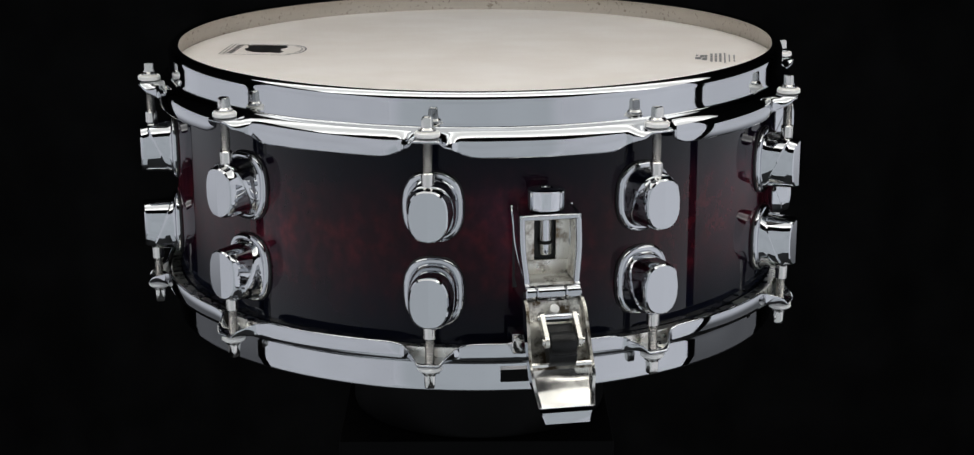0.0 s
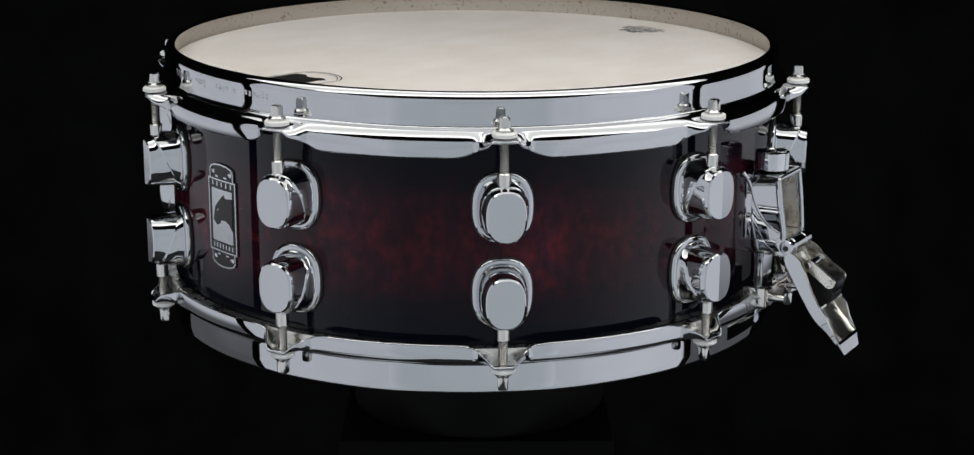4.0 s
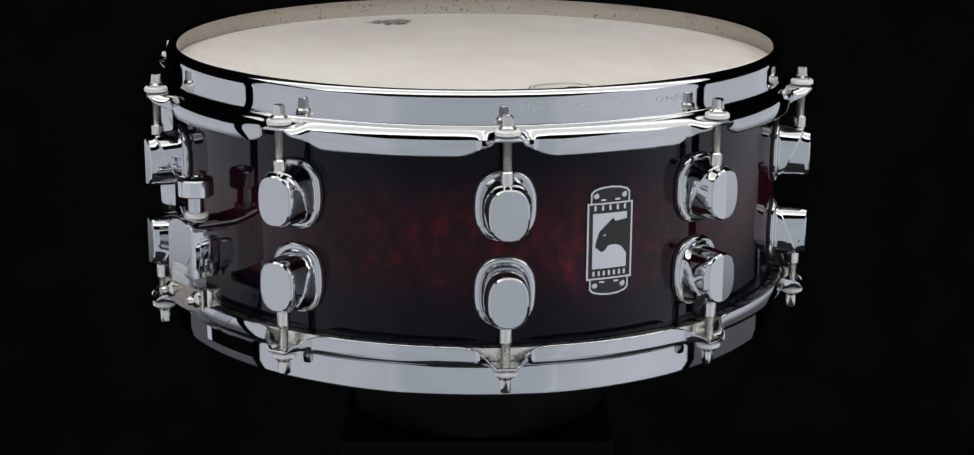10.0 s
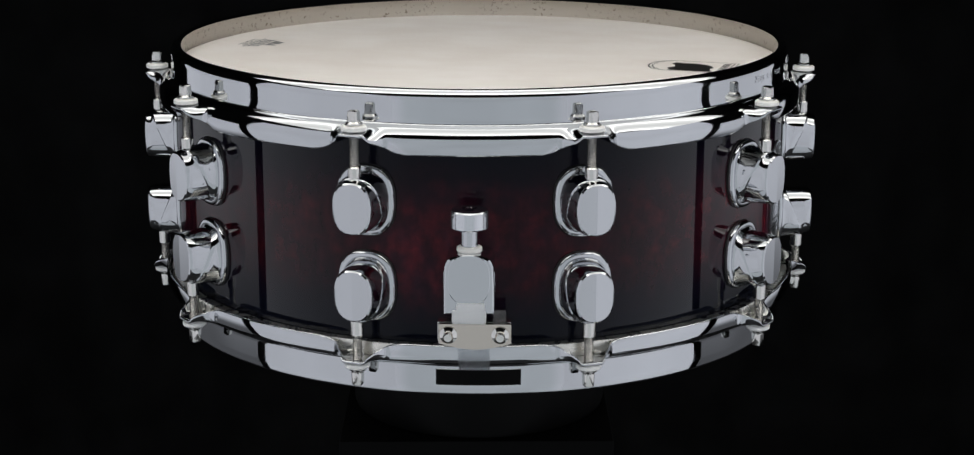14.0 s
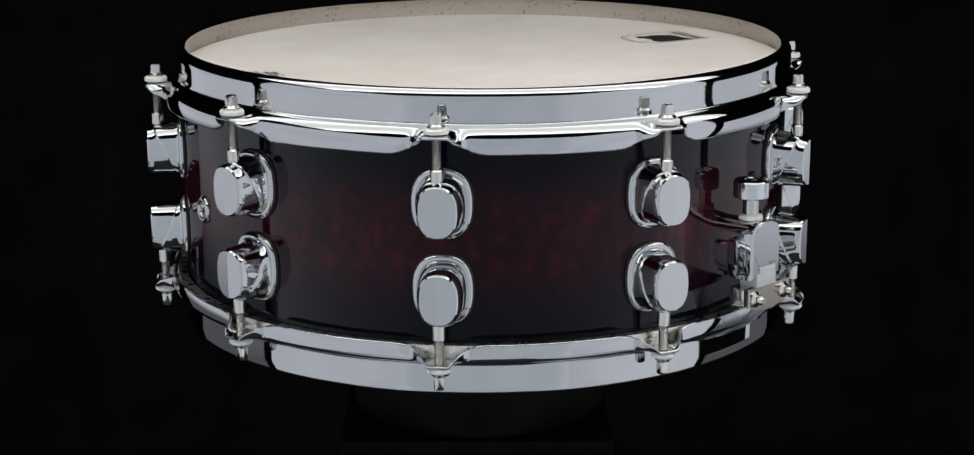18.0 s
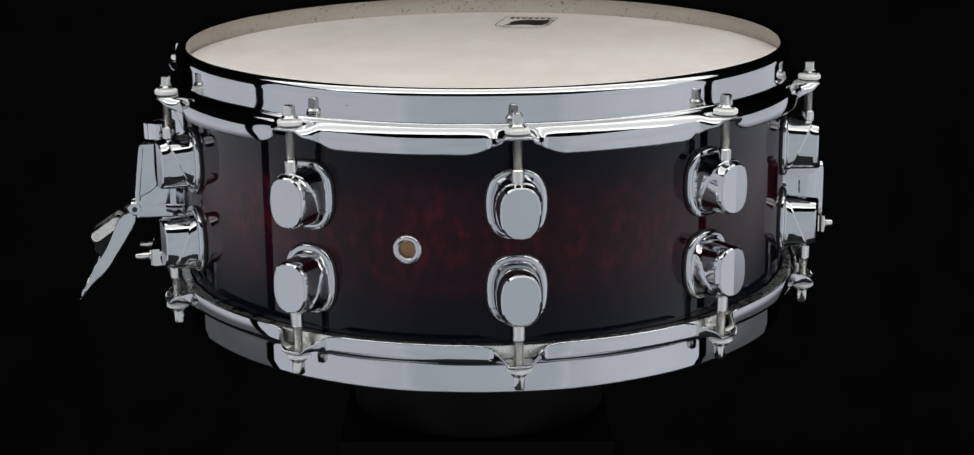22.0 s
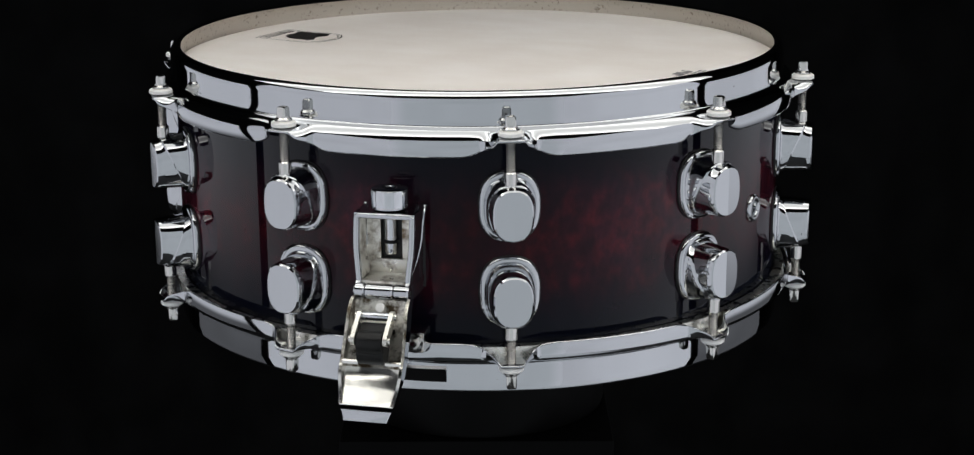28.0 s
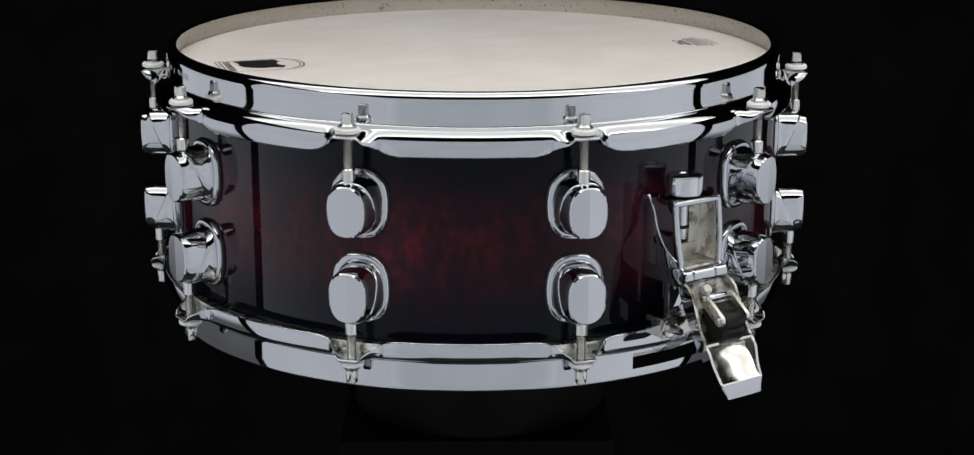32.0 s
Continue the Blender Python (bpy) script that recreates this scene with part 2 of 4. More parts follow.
def turned(profile, bm=None, n=32, at=(0, 0, 0), axis="z"):
    """A turned solid: (radius, height) pairs along an axis through a point."""
    rings = []
    for r, h in profile:
        ring = []
        for i in range(n):
            a = 2 * math.pi * i / n
            c, s = r * math.cos(a), r * math.sin(a)
            v = {"z": (c, s, h), "x": (h, c, s), "y": (s, h, c)}[axis]
            ring.append((v[0] + at[0], v[1] + at[1], v[2] + at[2]))
        rings.append(ring)
    return loft(rings, bm)


def rod_between(a, b, r, bm=None, n=16):
    a, b = Vector(a), Vector(b)
    q = (b - a).to_track_quat("Z", "Y").to_matrix()
    rings = []
    for base, rr in ((a, r * 0.85), (a.lerp(b, 0.04), r), (a.lerp(b, 0.96), r), (b, r * 0.85)):
        rings.append([base + q @ Vector((rr * math.cos(2 * math.pi * i / n), rr * math.sin(2 * math.pi * i / n), 0)) for i in range(n)])
    return loft(rings, bm)


def prism(poly, u0, u1, bm=None, bevel=0.0, to=lambda r, z, u: (r, u, z)):
    """A plate: an outline in (r, z) pushed from u0 to u1."""
    own = bmesh.new()
    a = [own.verts.new(to(r, z, u0)) for r, z in poly]
    b = [own.verts.new(to(r, z, u1)) for r, z in poly]
    n = len(poly)
    own.faces.new(a[::-1])
    own.faces.new(b)
    for i in range(n):
        own.faces.new((a[i], a[(i + 1) % n], b[(i + 1) % n], b[i]))
    bmesh.ops.recalc_face_normals(own, faces=own.faces)
    if bevel:
        sharp = [e for e in own.edges if len(e.link_faces) == 2 and e.calc_face_angle() > 0.5]
        bmesh.ops.bevel(own, geom=sharp, offset=bevel, segments=2, affect="EDGES", profile=0.6)
    return merge(bm, own)


def merge(bm, own):
    if bm is None:
        return own
    me = bpy.data.meshes.new("scratch")
    own.to_mesh(me)
    own.free()
    bm.from_mesh(me)
    bpy.data.meshes.remove(me)
    return bm


def block(x0, x1, y0, y1, z0, z1, bevel=0.0005, bm=None, segments=2):
    own = bmesh.new()
    bmesh.ops.create_cube(own, size=1, matrix=Matrix.LocRotScale(((x0 + x1) / 2, (y0 + y1) / 2, (z0 + z1) / 2), None, (abs(x1 - x0), abs(y1 - y0), abs(z1 - z0))))
    if bevel:
        bmesh.ops.bevel(own, geom=own.edges[:], offset=bevel, segments=segments, affect="EDGES", profile=0.6)
    return merge(bm, own)


def oval(x, a, b, zc=0.0, n=96, p=0.80, ridge=0.0):
    """A soft oval across the radial axis at distance x, its corners evenly spaced; ridge folds it back from its middle line."""
    fine, run = [], [0.0]
    for i in range(721):
        t = math.pi / 2 * i / 720
        fine.append((a * math.cos(t) ** p if i < 720 else 0.0, b * math.sin(t) ** p))
    for q, r in zip(fine, fine[1:]):
        run.append(run[-1] + math.hypot(r[0] - q[0], r[1] - q[1]))
    quarter, k = [], 0
    for i in range(n // 4):
        want = run[-1] * i / (n // 4)
        while run[k + 1] < want:
            k += 1
        quarter.append(fine[k] if i else fine[0])
    out = quarter + [(-u, v) for u, v in [(0.0, b)] + quarter[:0:-1]]
    out += [(-u, -v) for u, v in out]
    return [(x - ridge * abs(u), u, zc + v) for u, v in out]


def on_shell(r, phi, z):
    return (r * math.cos(radians(phi)), r * math.sin(radians(phi)), z)


def smooth(x):
    x = min(1.0, max(0.0, x))
    return x * x * (3 - 2 * x)


# ---- the drum ----
SHELL_R = 0.1780
ROD_R = 0.1915
ROD_ANGLES = [334.87 + 36 * k for k in range(10)]

drum = tagged(new("snare_drum"), "chrome-fitted snare drum, glossy black and red burst shell, on turntable", "snare drum")


VENT = pose(0, 0, 0, 0, 0, 352.97) @ pose(0, 0, -0.0038)


def build_shell():
    bm = bmesh.new()
    n = 256
    prof = [(0.1780, -0.0650), (0.1780, -0.03), (0.1780, 0.0), (0.1780, 0.03), (0.1780, 0.0650), (0.1765, 0.0668), (0.1720, 0.0640), (0.1710, 0.06), (0.1710, -0.06), (0.1720, -0.0640), (0.1765, -0.0668)]
    rings = [[(r * math.cos(2 * math.pi * i / n), r * math.sin(2 * math.pi * i / n), z) for r, z in prof] for i in range(n)]
    loft(rings, bm, loop=True)
    for f in bm.faces:
        c = f.calc_center_median()
        if math.hypot(c.x, c.y) < 0.1745:
            f.material_index = 1
    shell = part("shell", bm, [LACQUER, WOOD], drum, "dark red burl veneer shell bursting to black, gloss lacquer")
    # the vent is drilled right through
    drill = mesh_object("drill", turned([(0.0046, 0.150), (0.0046, 0.200)], axis="x", n=48), WOOD)
    drill.matrix_basis = VENT
    cut = shell.modifiers.new("vent_hole", "BOOLEAN")
    cut.operation, cut.solver, cut.object = "DIFFERENCE", "EXACT", drill
    bpy.context.view_layer.update()
    drilled = bpy.data.meshes.new_from_object(shell.evaluated_get(bpy.context.evaluated_depsgraph_get()))
    shell.modifiers.clear()
    drilled.set_sharp_from_angle(angle=radians(25))
    shell.data = drilled
    bpy.data.objects.remove(drill)
    return shell


shell = build_shell()


def hoop_profile(w, v, lower):
    """The counterhoop's section at one angle, outside first; 1 on a lug ear, 0 between: w its height, v its reach."""
    if lower:
        edge, ear, knee, top = 0.0513, 0.0614, 0.0606, 0.0640
        rim = [(0.1748, 0.0796), (0.1765, 0.0802), (0.1785, 0.0803), (0.1797, 0.0801), (0.1801, 0.0797), (0.1802, 0.0791), (0.1802, 0.0749), (0.1802, 0.0662), (0.1802, 0.0650)]
    else:
        edge, ear, knee, top = 0.0478, 0.0592, 0.0572, 0.0630
        rim = [(0.1746, 0.0796), (0.1760, 0.0801), (0.1776, 0.0797), (0.1790, 0.0785), (0.1799, 0.0766), (0.1802, 0.0752), (0.1802, 0.0740), (0.1802, 0.0664), (0.1802, 0.0644)]
    end_r = 0.1875 + 0.0105 * v
    end_z = edge + (ear - edge) * w
    knee_r = 0.1869 + 0.0031 * v
    knee_z = knee + (ear + 0.0004 - knee) * w
    k = (top - knee) / 0.0058

    def to_ear(r, z, ze, re=None):
        return (r + ((re or r) - r) * v, z + (ze - z) * w)

    if lower:
        # the shoulder, then a wide roll under the skirt
        shoulder = [(0.1803, top), (0.1806, top - 0.0005 * k), to_ear(0.1813, top - 0.0010 * k, top - 0.0014), to_ear(0.1826, top - 0.0016 * k, top - 0.0020), to_ear(0.1842, top - 0.0026 * k, ear + 0.0012), to_ear(0.1857, 0.0617, ear + 0.0007),
                    to_ear(0.18650, 0.0611, ear + 0.0005, 0.1872), to_ear(0.18700, 0.0604, ear + 0.0004, 0.1895), to_ear(0.18730, 0.0596, ear + 0.0003, 0.1915), to_ear(0.18745, 0.0587, ear + 0.0002, 0.1935), to_ear(0.18750, 0.0565, ear + 0.0001, 0.1955), (end_r, end_z)]
    else:
        # fillet, a sloping ledge, then one long roll into the skirt
        shoulder = [(0.1803, top + 0.0002), (0.1805, top - 0.0005), (0.1810, top - 0.0009), to_ear(0.1818, top - 0.0012, top - 0.0013), to_ear(0.1828, top - 0.0016, top - 0.0018), to_ear(0.1838, top - 0.0023, top - 0.0024), to_ear(0.1847, top - 0.0031, ear + 0.0010),
                    to_ear(0.1856, top - 0.0042, ear + 0.0007, 0.1868), to_ear(0.1863, top - 0.0054, ear + 0.0005, 0.1885), to_ear(0.18690, 0.0561, ear + 0.0004, 0.1905), to_ear(0.18730, 0.0541, ear + 0.0002, 0.1940), (end_r, end_z)]
    t = 0.0016
    # the folded edge, half round
    dr, dz = end_r - shoulder[-2][0], end_z - shoulder[-2][1]
    m = math.hypot(dr, dz)
    dr, dz, h = dr / m, dz / m, t * 0.55
    shoulder[-1:] = [(end_r + h * (dz * (1 - math.cos(q)) + dr * (math.sin(q) - 1)), end_z + h * (-dr * (1 - math.cos(q)) + dz * (math.sin(q) - 1))) for q in [math.pi * i / 4 for i in range(5)]]
    back = [((knee_r + end_r) / 2 - t * (1 - v), (knee_z + end_z) / 2 - t * w), (knee_r - t * 0.8, knee_z - t * (0.5 + 0.5 * w)),
            to_ear(0.1842, (top + knee) / 2 - 0.0022, ear - 0.0014), (0.1815, top - 0.0034), (0.1790, top - 0.0030), (0.1782, top - 0.0010), (0.1780, 0.0650), (0.1780, 0.0664), (0.1779, 0.0705), (0.1776, 0.0764 if lower else 0.0740), (0.1764 if lower else 0.1762, 0.0776 if lower else 0.0772), (0.1745, 0.0784), (0.1740, 0.0790)]
    return rim + shoulder + back


def drawn_up(phi):
    """The lower hoop is drawn up a little round the throw-off."""
    return 0.0019 * max(0.0, math.cos(radians(phi + 103))) ** 1.5


def drawn_down(phi):
    """And the upper hoop a little down over the butt end."""
    return -0.0010 * max(0.0, math.cos(radians(phi - 88))) ** 1.5


def build_hoop(lower):
    n = 1440
    bm = bmesh.new()
    rows = []
    for i in range(n):
        phi = i * 360 / n
        d = min(abs((phi - a + 180) % 360 - 180) for a in ROD_ANGLES)
        u = radians(d) * 0.187
        x = min(1.0, max(0.0, (u - 0.0044) / 0.0235 if lower else (u - 0.0056) / 0.0220))
        w = (1 - x * smooth(x / 0.12)) ** (3.0 if lower else 2.4)
        v = 1 - smooth((u - 0.0048) / 0.0110)
        lift = drawn_up(phi) if lower else drawn_down(phi)
        rows.append([bm.verts.new(on_shell(r, phi, lift - z if lower else lift + z)) for r, z in hoop_profile(w, v, lower)])
    k = len(rows[0])
    slots = [(94.75, 108.75), (274.0, 288.5)] if lower else []
    out_a, out_b, in_b, in_a = 6, 7, 32, 34     # rows of the section that bound the strap openings

    def in_slot(i):
        return any(a <= (i % n) * 360 / n < b for a, b in slots)

    for i in range(n):
        a, b = rows[i], rows[(i + 1) % n]
        for j in range(k):
            if j in (6, 32, 33) and in_slot(i):
                continue
            f = bm.faces.new((a[j], a[(j + 1) % k], b[(j + 1) % k], b[j]))
            # the skin side of the rim stays unpolished
            f.material_index = 1 if 31 <= j <= 36 and not lower else 0
        if in_slot(i):
            bm.faces.new((a[out_a], b[out_a], b[in_a], a[in_a]))
            bm.faces.new((a[out_b], b[out_b], b[in_b], a[in_b]))
        if in_slot(i) != in_slot(i - 1):
            bm.faces.new((a[out_a], a[out_b], a[in_b], a[in_a]))
    label = "chrome triple-flanged counterhoop" + (" with snare strap openings" if lower else ", folded in at its top edge")
    return part("bottom_hoop" if lower else "top_hoop", bm, [HOOP_CHROME, RIM_INSIDE], drum, label, 50)


top_hoop, bottom_hoop = build_hoop(False), build_hoop(True)


def build_head(lower):
    s = -1 if lower else 1
    prof = [(0.00001, 0.0682), (0.06, 0.0682), (0.12, 0.06825), (0.165, 0.0683), (0.1745, 0.0683), (0.1770, 0.0676), (0.1778, 0.0660), (0.1779, 0.0640), (0.1776, 0.0638), (0.1774, 0.0658), (0.1764, 0.0672), (0.1740, 0.0680), (0.165, 0.0680), (0.00001, 0.0679)]
    bm = turned([(r, s * z) for r, z in prof], n=160)
    head = part("snare_side_head" if lower else "batter_head", bm, SKIN, drum, "thin clear-white skin" if lower else "warm white coated skin with black printing")
    z0, z1 = (0.0528, 0.0605) if lower else (0.0560, 0.0598)
    ring = [(0.1788, s * z0), (0.1838, s * z0), (0.1842, s * (z0 + 0.0008)), (0.1840, s * (z1 - 0.0006)), (0.1830, s * z1), (0.1790, s * (z1 + 0.0008))]
    n = 360
    part("flesh_hoop", loft([[(r * math.cos(2 * math.pi * i / n), r * math.sin(2 * math.pi * i / n), z) for r, z in ring] for i in range(n)], loop=True), ALUMINIUM, drum, "dull aluminium flesh hoop")
    return head


batter = build_head(False)
build_head(True)


# ---- lugs and tension rods ----
def build_lug(zc, s):
    """s: 1 where the rod enters from above, -1 from below."""
    def ring(x, a, b, tilt=0.0, ridge=0.0):
        return [(p[0] + tilt * s * (p[2] - zc), p[1], p[2]) for p in oval(x, a, b, zc, ridge=ridge)]

    # a flared base, cut slantwise, and the nose that comes out of it
    rings = [ring(0.1802, 0.0142, 0.0168), ring(0.1808, 0.0136, 0.0163, 0.02), ring(0.1820, 0.0131, 0.0158, 0.08), ring(0.1845, 0.0127, 0.0154, 0.22), ring(0.1880, 0.0122, 0.0150, 0.42), ring(0.1884, 0.0120, 0.0148, 0.42), ring(0.1888, 0.0117, 0.0145, 0.42),
             ring(0.1900, 0.0115, 0.0143, 0.34), ring(0.1945, 0.0109, 0.0139, 0.08), ring(0.1972, 0.0105, 0.0136), ring(0.1984, 0.0102, 0.0133, 0, 0.045), ring(0.1993, 0.0095, 0.0126, 0, 0.085)]
    bm = loft(rings, caps=False)
    bm.verts.ensure_lookup_table()
    n = 96
    last = [bm.verts[len(bm.verts) - n + i] for i in range(n)]
    bm.faces.new(last[n // 4:3 * n // 4 + 1])
    bm.faces.new(last[3 * n // 4:] + last[:n // 4 + 1])
    lug = part("lug", bm, CHROME, drum, "chrome oval lug with a creased flat face", 24)
    for e in lug.data.edges:
        a, b2 = (lug.data.vertices[i].co for i in e.vertices)
        if abs(a.y) < 1e-6 and abs(b2.y) < 1e-6 and abs(a.z - b2.z) > 0.02:
            e.use_edge_sharp = True
    fz = zc + 0.0005
    esc = [oval(0.1768, 0.0156, 0.0184, fz), oval(0.1791, 0.0158, 0.0186, fz), oval(0.1799, 0.0157, 0.0185, fz), oval(0.1805, 0.0153, 0.0181, fz), oval(0.1809, 0.0146, 0.0174, fz), oval(0.1811, 0.0138, 0.0166, fz),
           oval(0.1812, 0.0130, 0.0158, fz), oval(0.1806, 0.0120, 0.0148, fz)]
    part("escutcheon", loft(esc), CHROME, lug, "", 50)
    part("gasket", loft([oval(0.1765, 0.0161, 0.0189, fz), oval(0.1783, 0.0161, 0.0189, fz), oval(0.1786, 0.0158, 0.0186, fz)]), GASKET_AND_SLOT_SHADE, lug, "thin black rubber gasket")
    return lug


def build_rod(s, z_lug, z_ear, z_tip):
    """One tension rod: threaded shaft, hexagonal lug nut, white washer and square key head."""
    at = (ROD_R, 0, 0)
    lo, hi = sorted((z_lug, z_ear + s * 0.002))
    rod = part("tension_rod", turned([(0.0021, lo), (0.0024, lo + 0.0004), (0.0024, hi - 0.0004), (0.0021, hi)], at=at, n=20), THREAD, drum, "threaded steel tension rod with a square key head")
    h = 0.0074
    a = z_lug
    nut = [(0.0028, a - s * 0.0015), (0.0033, a), (0.0034, a + s * 0.0006), (0.0034, a + s * (h - 0.0006)), (0.0030, a + s * h)]
    part("swivel_nut", turned(nut, at=at, n=18), NICKEL, rod, "", 24)
    part("washer", turned([(0.0055, z_ear), (0.0064, z_ear + s * 0.0005), (0.0064, z_ear + s * 0.0022), (0.0056, z_ear + s * 0.0029), (0.0035, z_ear + s * 0.0029)], at=at, n=32), NYLON, rod, "white nylon washer")
    b = z_ear + s * 0.0029
    bm = turned([(0.0044, b), (0.0047, b + s * 0.0005), (0.0045, b + s * 0.0012), (0.0034, b + s * 0.0020), (0.0033, b + s * 0.0026)], at=at, n=24)
    sq = []
    for f, w in ((0.0022, 0.0031), (0.0034, 0.0028), (0.0090, 0.0026), (0.0098, 0.0023), (0.0101, 0.0017)):
        z = b + s * (f - 0.0101) + (z_tip - b)
        ring = []
        for i in range(24):
            t = 2 * math.pi * (i + 0.5) / 24
            c, q = math.cos(t), math.sin(t)
            m = w / max(abs(c), abs(q)) if f > 0.003 else w
            m = min(m, w * 1.22)
            ring.append((ROD_R + m * c, m * q, z))
        sq.append(ring)
    part("key_head", loft(sq, bm), NICKEL, rod, "", 24)
    return rod


lug_up, lug_low = build_lug(0.0204, 1), build_lug(-0.0248, -1)
rod_up, rod_low = build_rod(1, 0.0345, 0.0600, 0.0705), build_rod(-1, -0.0402, -0.0616, -0.0741)
for first in (lug_up, lug_low, rod_up, rod_low):
    for k, phi in enumerate(ROD_ANGLES):
        m = pose(0, 0, {rod_low: drawn_up(phi), rod_up: drawn_down(phi)}.get(first, 0), 0, 0, phi + (0.2 if first in (lug_up, lug_low) else 0))
        if k == 0:
            place_first = m
        else:
            copy_thing(first, m)
    first.matrix_basis = place_first

# ---- badge ----
BADGE_PHI = 172.95


def plate_on_shell(name, outline, r0, r1, mat, parent, label="", steps=14):
    """A plate bent round the shell: outline in (metres along the shell, height)."""
    own = bmesh.new()
    vs = [own.verts.new((u, 0, z)) for u, z in outline]
    own.faces.new(vs)
    us = sorted({round(u, 5) for u, z in outline})
    for i in range(1, steps):
        u = us[0] + (us[-1] - us[0]) * i / steps
        bmesh.ops.bisect_plane(own, geom=own.verts[:] + own.edges[:] + own.faces[:], plane_co=(u, 0, 0), plane_no=(1, 0, 0))
    ext = bmesh.ops.extrude_face_region(own, geom=own.faces[:])
    top = {v for v in ext["geom"] if isinstance(v, bmesh.types.BMVert)}
    for v in own.verts:
        r = r1 if v in top else r0
        a = v.co.x / SHELL_R
        v.co = (r * math.cos(a), r * math.sin(a), v.co.z)
    ob = part(name, own, mat, parent, label)
    return ob


def rounded_rect(u0, u1, z0, z1, rad, n=5):
    pts = []
    for cu, cz, a0 in ((u1 - rad, z1 - rad, 0), (u0 + rad, z1 - rad, 90), (u0 + rad, z0 + rad, 180), (u1 - rad, z0 + rad, 270)):
        for i in range(n + 1):
            a = radians(a0 + 90 * i / n)
            pts.append((cu + rad * math.cos(a), cz + rad * math.sin(a)))
    return pts


def badge_outline(s):
    """The badge's edge, shrunk by s: a tall plate with an arched tab above and below."""
    w, h, tw, th = 0.0130 - s, 0.0205 - s, 0.0113 - s, 0.0258 - s
    arc = [(tw * math.cos(radians(a)), th + 0.0034 * math.sin(radians(a))) for a in range(0, 181, 15)]
    top = [(w, h)] + [(tw, h)] + arc + [(-tw, h), (-w, h)]
    low = [(-u, -z) for u, z in top]
    return [(u, z - 0.0006) for u, z in top + low]


badge = plate_on_shell("badge", badge_outline(0), 0.1776, 0.1787, BADGE_BLACK, drum, "black and silver metal badge, arched at both ends")
badge.matrix_basis = pose(0, 0, 0, 0, 0, BADGE_PHI)


def badge_line(a, b, w, r1=0.1791):
    """A raised silver bar of the badge from a to b."""
    d = Vector((b[0] - a[0], b[1] - a[1])).normalized()
    n = Vector((-d.y, d.x)) * w / 2
    a, b = Vector(a) - d * w / 2, Vector(b) + d * w / 2
    plate_on_shell("raised_line", [tuple(a + n), tuple(a - n), tuple(b - n), tuple(b + n)], 0.1784, r1, BADGE_SILVER, badge, "", steps=3)


W, H, TW, TH = 0.0124, 0.0199, 0.0107, 0.0252
for s in (1, -1):
    oz = -0.0006
    badge_line((-W, s * H + oz), (W, s * H + oz), 0.0009)
    badge_line((s * W, -H + oz), (s * W, H + oz), 0.0010)
    badge_line((TW, s * H + oz), (TW, s * TH + oz), 0.0008)
    badge_line((-TW, s * H + oz), (-TW, s * TH + oz), 0.0008)
    pts = [(TW * math.cos(radians(a)), s * (TH + 0.0034 * math.sin(radians(a))) + oz) for a in range(0, 181, 30)]
    for a, b in zip(pts, pts[1:]):
        badge_line(a, b, 0.0009)
    for u in (-0.0080, 0.0080):
        rivet = part("rivet", turned([(0.0017, 0.1784), (0.0017, 0.1789), (0.0010, 0.1793)], axis="x", n=16), BADGE_SILVER, badge)
        rivet.matrix_basis = pose(0, 0, 0, 0, 0, math.degrees(u / SHELL_R)) @ pose(0, 0, s * 0.0238 + oz)
    for u in (-0.0040, 0.0040):
        badge_line((u - 0.0009, s * 0.0218 + oz), (u + 0.0009, s * 0.0218 + oz), 0.0010)
# the silver field with its plain dark emblem, and the two rows of bars in place of lettering
field = plate_on_shell("field", rounded_rect(-0.0097, 0.0097, -0.0152, 0.0142, 0.0004), 0.1784, 0.1790, BADGE_SILVER, badge, "silver field")
emblem = [(0.0097, 0.0105), (0.0030, 0.0095), (0.0018, 0.0114), (-0.0010, 0.0090), (-0.0060, 0.0044), (-0.0072, 0.0008), (-0.0082, -0.0035), (-0.0050, -0.0062), (-0.0028, -0.0054), (-0.0010, -0.0030), (0.0030, -0.0026), (0.0066, -0.0040), (0.0097, -0.0078)]
plate_on_shell("emblem", emblem, 0.1788, 0.17925, BADGE_BLACK, badge, "plain black emblem")
plate_on_shell("emblem_mark", [(-0.0044, 0.0022), (-0.0024, 0.0034), (-0.0030, 0.0022)], 0.1790, 0.1794, BADGE_SILVER, badge, steps=2)
for i in range(5):
    u = -0.0084 + i * 0.0042
    plate_on_shell("bar", rounded_rect(u - 0.0006, u + 0.0006, 0.0156, 0.0184, 0.0003, 2), 0.1784, 0.1789, BADGE_SILVER, badge, steps=2)
for i in range(7):
    u = -0.0087 + i * 0.0029
    plate_on_shell("bar", rounded_rect(u - 0.0006, u + 0.0006, -0.0191, -0.0164, 0.0003, 2), 0.1784, 0.1789, BADGE_SILVER, badge, steps=2)

# ---- vent ----
def tube(profile, n=40):
    """A ring turned round the radial axis from a closed section."""
    return loft([[(h, r * math.cos(2 * math.pi * i / n), r * math.sin(2 * math.pi * i / n)) for r, h in profile] for i in range(n)], loop=True)


